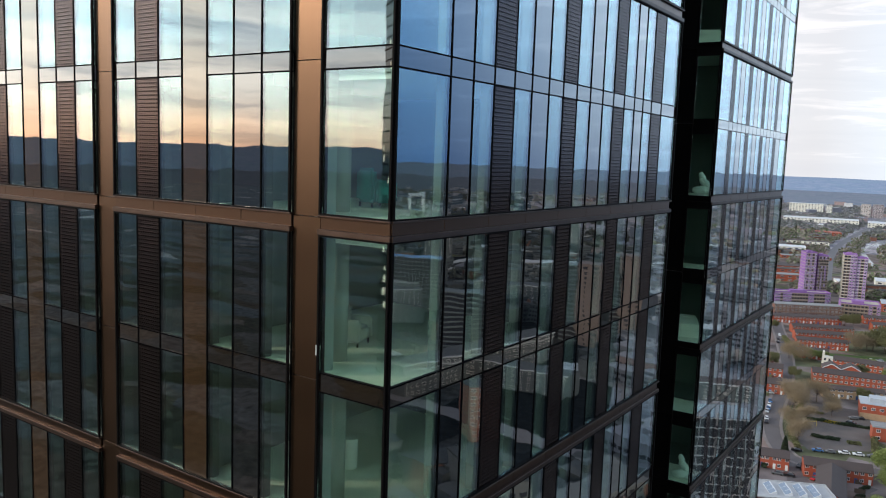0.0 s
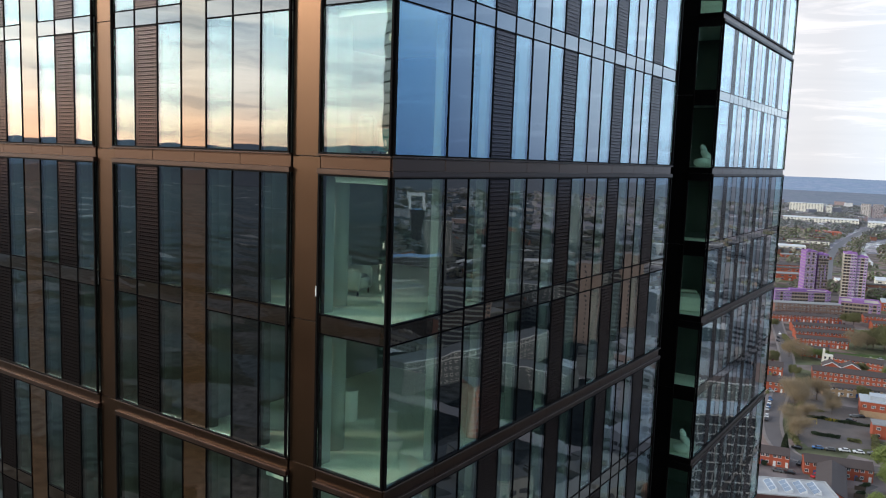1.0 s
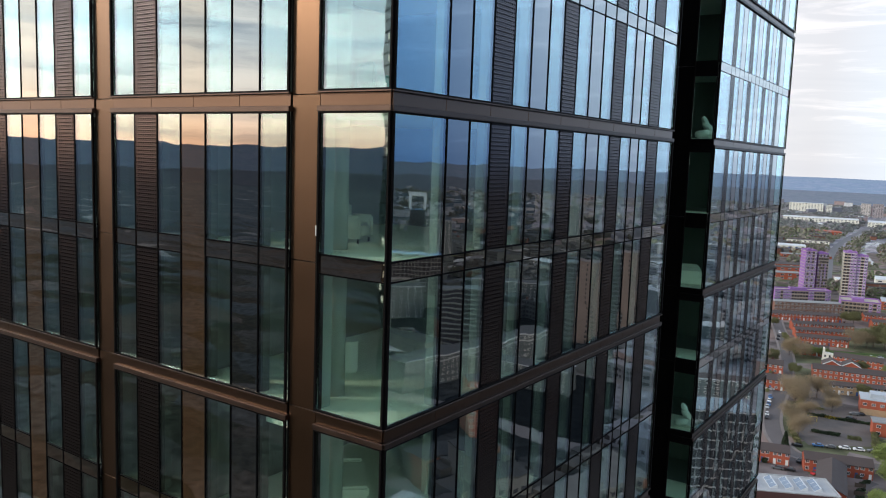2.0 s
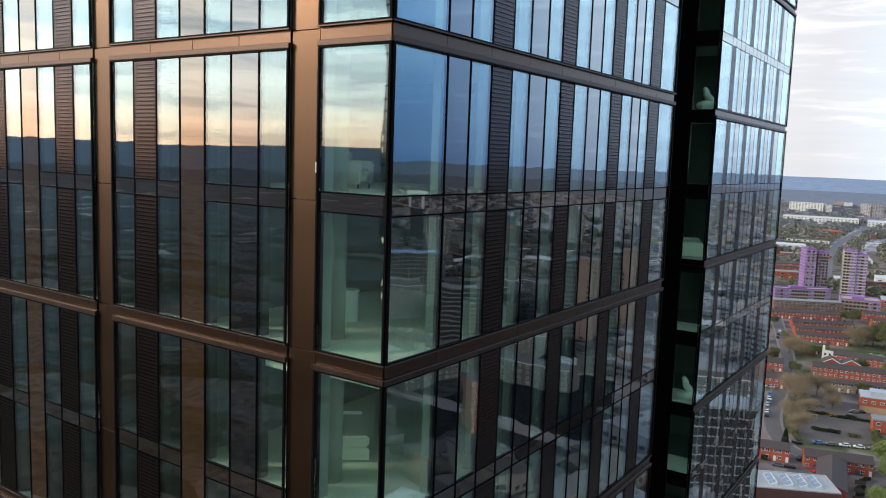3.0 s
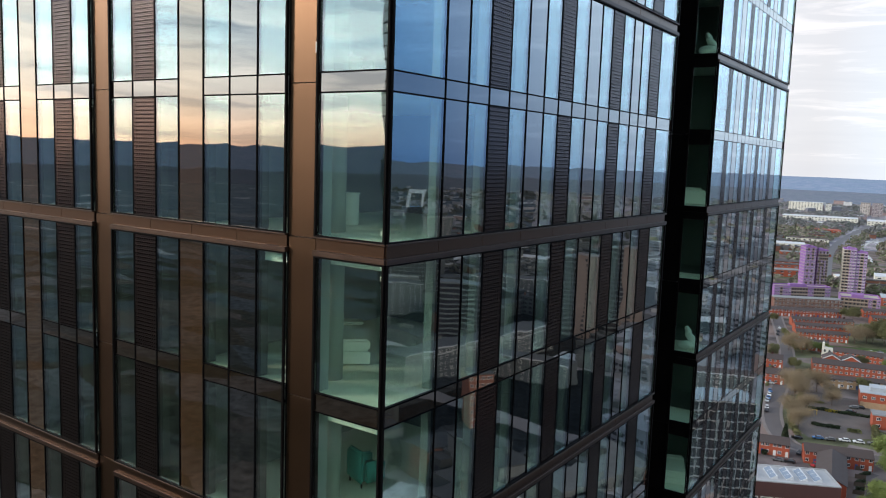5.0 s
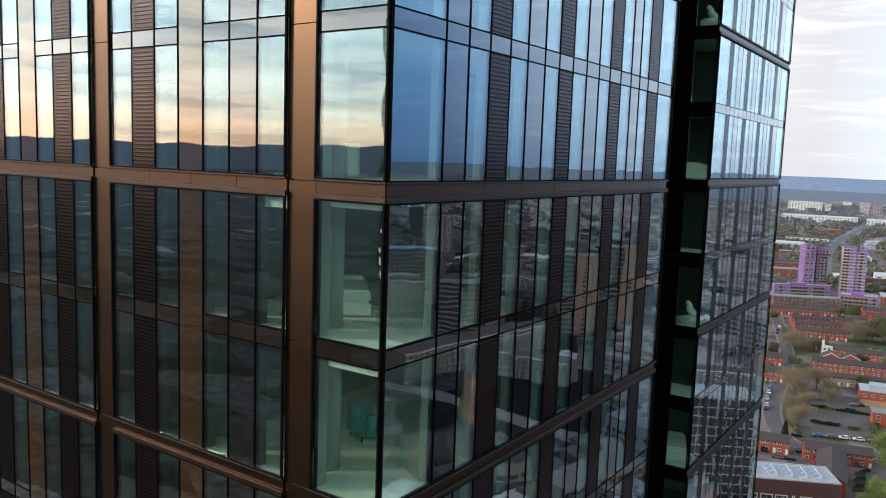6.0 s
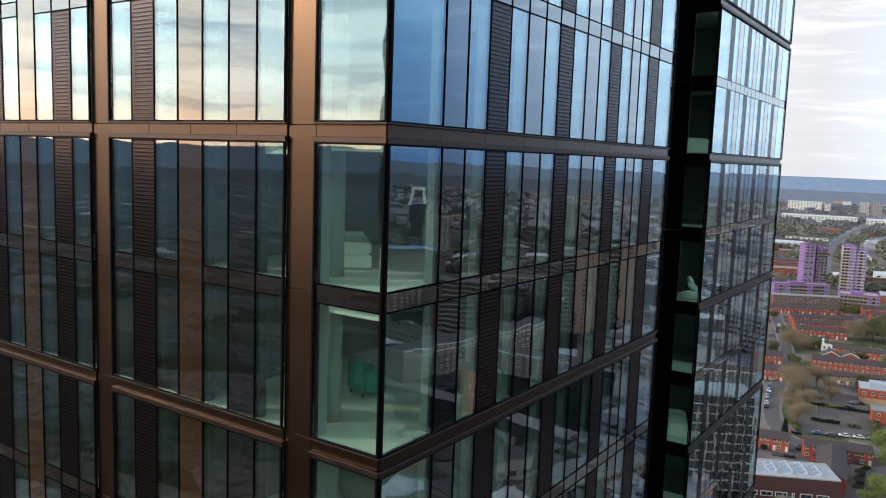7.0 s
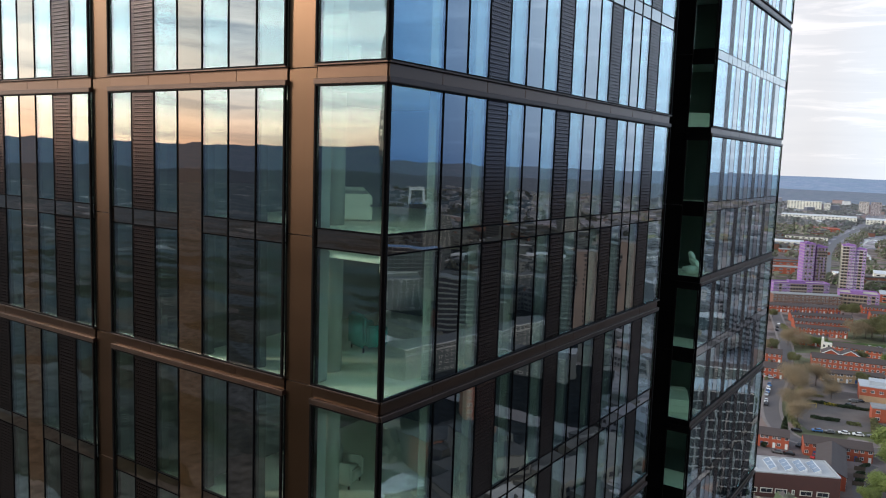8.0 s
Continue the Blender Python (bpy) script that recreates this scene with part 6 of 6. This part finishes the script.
# ---- the rest of the city, too far or too many to count ----
def scatter_city(name, spots, label, top, side, storeys=False):
    """Many plain blocks with oversailing roofs; with storeys, also window bands and roof plant."""
    walls, roofs, bands = ([], []), ([], []), ([], [])
    dice = random.Random(23)
    for x, y, a, w, d, h in spots:
        c, s = math.cos(a), math.sin(a)
        solids = [(walls, 0, h, -w, w, -d, d), (roofs, h, h + 0.5, -w - 0.3, w + 0.3, -d - 0.3, d + 0.3)]
        if storeys:
            n = max(3, int(w / 3.2))
            for k in range(int(h / 3.1)):
                for i in range(n):
                    u0, u1 = -w + 2 * w * (i + 0.2) / n, -w + 2 * w * (i + 0.8) / n
                    solids += [(bands, 3.1 * k + 1.0, 3.1 * k + 2.5, u0, u1, -d - 0.16, -d + 0.2), (bands, 3.1 * k + 1.0, 3.1 * k + 2.5, u0, u1, d - 0.2, d + 0.16)]
            for i in range(dice.randint(1, 4)):
                u, v, e = dice.uniform(-0.7, 0.6) * w, dice.uniform(-0.6, 0.4) * d, dice.uniform(1.5, 5)
                solids.append((walls if i % 2 else roofs, h + 0.4, h + dice.uniform(1.2, 3.0), u, u + e * dice.uniform(1, 3), v, v + e))
        for (vv, ff), z0, z1, x0, x1, y0, y1 in solids:
            o = len(vv)
            for z in (z0, z1):
                for px, py in ((x0, y0), (x1, y0), (x1, y1), (x0, y1)):
                    vv.append((x + (px * c - py * s) / 2, y + (px * s + py * c) / 2, z))
            ff += [(o + 4, o + 5, o + 6, o + 7)] + [(o + i, o + (i + 1) % 4, o + 4 + (i + 1) % 4, o + 4 + i) for i in range(4)]
    for nm, (vv, ff), mt in ((name, walls, side), (name + "_roofs", roofs, top), (name + "_windows", bands, DARK_PANE)):
        if not vv:
            continue
        me = bpy.data.meshes.new(nm)
        me.from_pydata(vv, [], ff)
        me.materials.append(mt)
        tagged(part(nm, me), label, "buildings", kind="stuff")


CLEAR_LINES = (([(-120, 880), (-139, 1017), (-157, 1152), (-172, 1322), (-180, 1500), (-184, 1734), (-190, 1965), (-215, 2300)], 34), ([(-70, 1040), (-108, 1115), (-124, 1220), (-133, 1320), (-129, 1415), (-115, 1510), (-60, 1640)], 24),
               ([(40, 930), (-72, 970), (-98, 1016), (-140, 1030)], 20))


def keep_out(x, y):
    """True within the part of the city whose houses stand singly, on the roads and the river, and round the tower."""
    if math.hypot(x, y) < 110:
        return True
    if -150 < x + (y - 300) * 0.12 < 60 and 235 < y < 800:
        return True
    for line, r in CLEAR_LINES:
        for (x0, y0), (x1, y1) in zip(line, line[1:]):
            t = max(0.0, min(1.0, ((x - x0) * (x1 - x0) + (y - y0) * (y1 - y0)) / ((x1 - x0) ** 2 + (y1 - y0) ** 2)))
            if math.hypot(x - x0 - t * (x1 - x0), y - y0 - t * (y1 - y0)) < r:
                return True
    if any(math.hypot(x - px, y - py) < r for px, py, r in ((-215, 1190, 45), (-180, 1090, 45), (-170, 965, 40), (-160, 905, 40), (-160, 850, 40), (-90, 880, 40), (-50, 890, 45), (-30, 740, 40), (-210, 1300, 40), (-290, 1880, 80), (-130, 1870, 75), (-380, 2260, 60), (-235, 2255, 45))):
        return True
    if 165 < x < 255 and 255 < y < 480:
        return True
    return any(math.hypot(x - q[0], y - q[1]) < 48 for q in MIRRORED)


rnd = random.Random(5)
near_spots, far_spots = [], []
while len(near_spots) < 1900:
    a, r = rnd.uniform(0, 2 * math.pi), 130 + 1100 * rnd.random() ** 0.7
    x, y = math.cos(a) * r, math.sin(a) * r
    west = (x * SUN_AZ.x + y * SUN_AZ.y) / r > 0.2
    if not keep_out(x, y) and not (west and r < 1300):
        big = rnd.random() < 0.15 and not 1.55 < a < 1.9
        near_spots.append((x, y, 0.5 + rnd.choice((0, 1.57)) + rnd.uniform(-0.15, 0.15), rnd.uniform(10, 36), rnd.uniform(8, 12) if not big else rnd.uniform(20, 34), rnd.uniform(5, 10) if not big else rnd.uniform(10, 24)))
while len(far_spots) < 5200:
    a, r = rnd.uniform(0, 2 * math.pi), 1150 + 1700 * rnd.random()
    if rnd.random() < 0.4:
        a = rnd.uniform(1.60, 1.85)
    x, y = math.cos(a) * r, math.sin(a) * r
    if not keep_out(x, y):
        if (x * SUN_AZ.x + y * SUN_AZ.y) / r > 0.2:
            continue
        direct = 1.58 < a < 1.87
        if direct and y < 1900:
            far_spots.append((x, y, 0.4 + rnd.choice((0, 1.57)) + rnd.uniform(-0.2, 0.2), rnd.uniform(7, 22), rnd.uniform(7, 9), rnd.uniform(4, 7)))
            continue
        far_spots.append((x, y, 0.4 + rnd.uniform(-0.5, 0.5), rnd.uniform(9, 34), rnd.uniform(7, 12), rnd.uniform(4, 8) if rnd.random() < 0.985 else rnd.uniform(10, 22)))
extra = 0
while extra < 800:
    a, r = rnd.uniform(0.6, 1.43), 150 + 900 * rnd.random()
    x, y = math.cos(a) * r, math.sin(a) * r
    extra += 1
    if not keep_out(x, y):
        near_spots.append((x, y, 0.3 + rnd.choice((0, 1.57)), rnd.uniform(12, 40), rnd.uniform(8, 16), rnd.uniform(4, 13)))
east = [q for q in near_spots if q[0] > 25 and q[1] > 0 and math.atan2(q[1], q[0]) < 1.22]
wharves = [q for q in near_spots + far_spots if 1.22 <= math.atan2(q[1], q[0]) < 1.54 and q[0] > 25 and math.hypot(q[0], q[1]) < 1600]
scatter_city("wharf_blocks", wharves, "pale grey blocks and sheds", PALE_TOPS, PALE_WALL, True)
scatter_city("city_blocks", [q for q in near_spots if q not in east and q not in wharves], "low brick and concrete city blocks", CITY_ROOF_NEAR, CITY_WALL)
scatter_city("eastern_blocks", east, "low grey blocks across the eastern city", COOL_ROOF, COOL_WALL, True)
# northern blocks beyond 1600 m take the haze-painted colours
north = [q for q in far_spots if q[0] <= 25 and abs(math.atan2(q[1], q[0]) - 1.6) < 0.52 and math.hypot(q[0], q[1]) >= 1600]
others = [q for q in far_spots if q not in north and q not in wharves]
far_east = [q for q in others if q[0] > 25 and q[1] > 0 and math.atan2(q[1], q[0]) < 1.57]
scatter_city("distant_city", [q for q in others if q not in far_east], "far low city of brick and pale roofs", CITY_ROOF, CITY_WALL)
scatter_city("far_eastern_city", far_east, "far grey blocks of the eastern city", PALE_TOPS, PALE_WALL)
scatter_city("hazy_city", north, "far city of pale roofs, haze painted into the colours", HAZY_ROOF, HAZY_WALL)


def woods(name, spots, label, mat):
    rnd = random.Random(17)
    verts, faces = [], []
    for x, y, r, h in spots:
        for _ in range(13):
            a, q = rnd.random() * 6.28, math.sqrt(rnd.random()) * r
            c = Vector((x + math.cos(a) * q, y + math.sin(a) * q, h * rnd.uniform(0.15, 1.0) * (1 - 0.4 * (q / r) ** 2)))
            s = r * rnd.uniform(0.2, 0.42)
            o = len(verts)
            for k in range(3):
                d1 = Vector((rnd.gauss(0, 1), rnd.gauss(0, 1), rnd.gauss(0, 1))).normalized()
                d2 = d1.orthogonal().normalized()
                j = len(verts)
                verts += [tuple(c - d1 * s), tuple(c + d2 * s * 0.8), tuple(c + d1 * s), tuple(c - d2 * s * 0.8)]
                faces.append((j, j + 1, j + 2, j + 3))
    me = bpy.data.meshes.new(name)
    me.from_pydata(verts, [], faces)
    me.materials.append(mat)
    tagged(part(name, me), label, "woods", kind="stuff")


tree_spots = []
# belts along the carriageway and the river
for pts, off in (([(-139, 1017), (-157, 1152), (-172, 1322), (-180, 1500), (-184, 1734), (-190, 1965)], (-40, -30, -22, -16, 15, 22, 30)), ([(-108, 1115), (-124, 1220), (-133, 1320), (-129, 1415), (-115, 1510), (-60, 1640)], (20, 27))):
    for (x0, y0), (x1, y1) in zip(pts, pts[1:]):
        for i in range(10):
            t = rnd.random()
            for o in off:
                tree_spots.append((x0 + (x1 - x0) * t + o + rnd.uniform(-5, 5), y0 + (y1 - y0) * t + rnd.uniform(-6, 6), rnd.uniform(3, 6), rnd.uniform(4, 8)))
while len(tree_spots) < 7500:
    a, r = rnd.uniform(0, 2 * math.pi), 140 + 2600 * rnd.random()
    if rnd.random() < 0.38:
        a = rnd.uniform(1.60, 1.85)
    x, y = math.cos(a) * r, math.sin(a) * r
    west = (x * SUN_AZ.x + y * SUN_AZ.y) / r > 0.2
    if not keep_out(x, y) and not west:
        tree_spots.append((x, y, rnd.uniform(4, 9) * (1 + r / 4000), rnd.uniform(6, 12)))
# far northern trees take the haze-painted leaves
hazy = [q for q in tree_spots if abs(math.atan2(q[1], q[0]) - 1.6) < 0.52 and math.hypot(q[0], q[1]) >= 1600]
woods("hazy_trees", hazy, "far tree belts painted pale for haze", HAZY_WOODS)
eastern = [q for q in tree_spots if q[0] > 25 and q[1] > 0 and math.atan2(q[1], q[0]) < 1.22 and q not in hazy]
woods("eastern_trees", eastern, "dark trees among the eastern blocks", EASTERN_WOODS)
woods("distant_trees", [q for q in tree_spots if q not in hazy and q not in eastern], "scattered dull green and bare brown trees", WOODS)
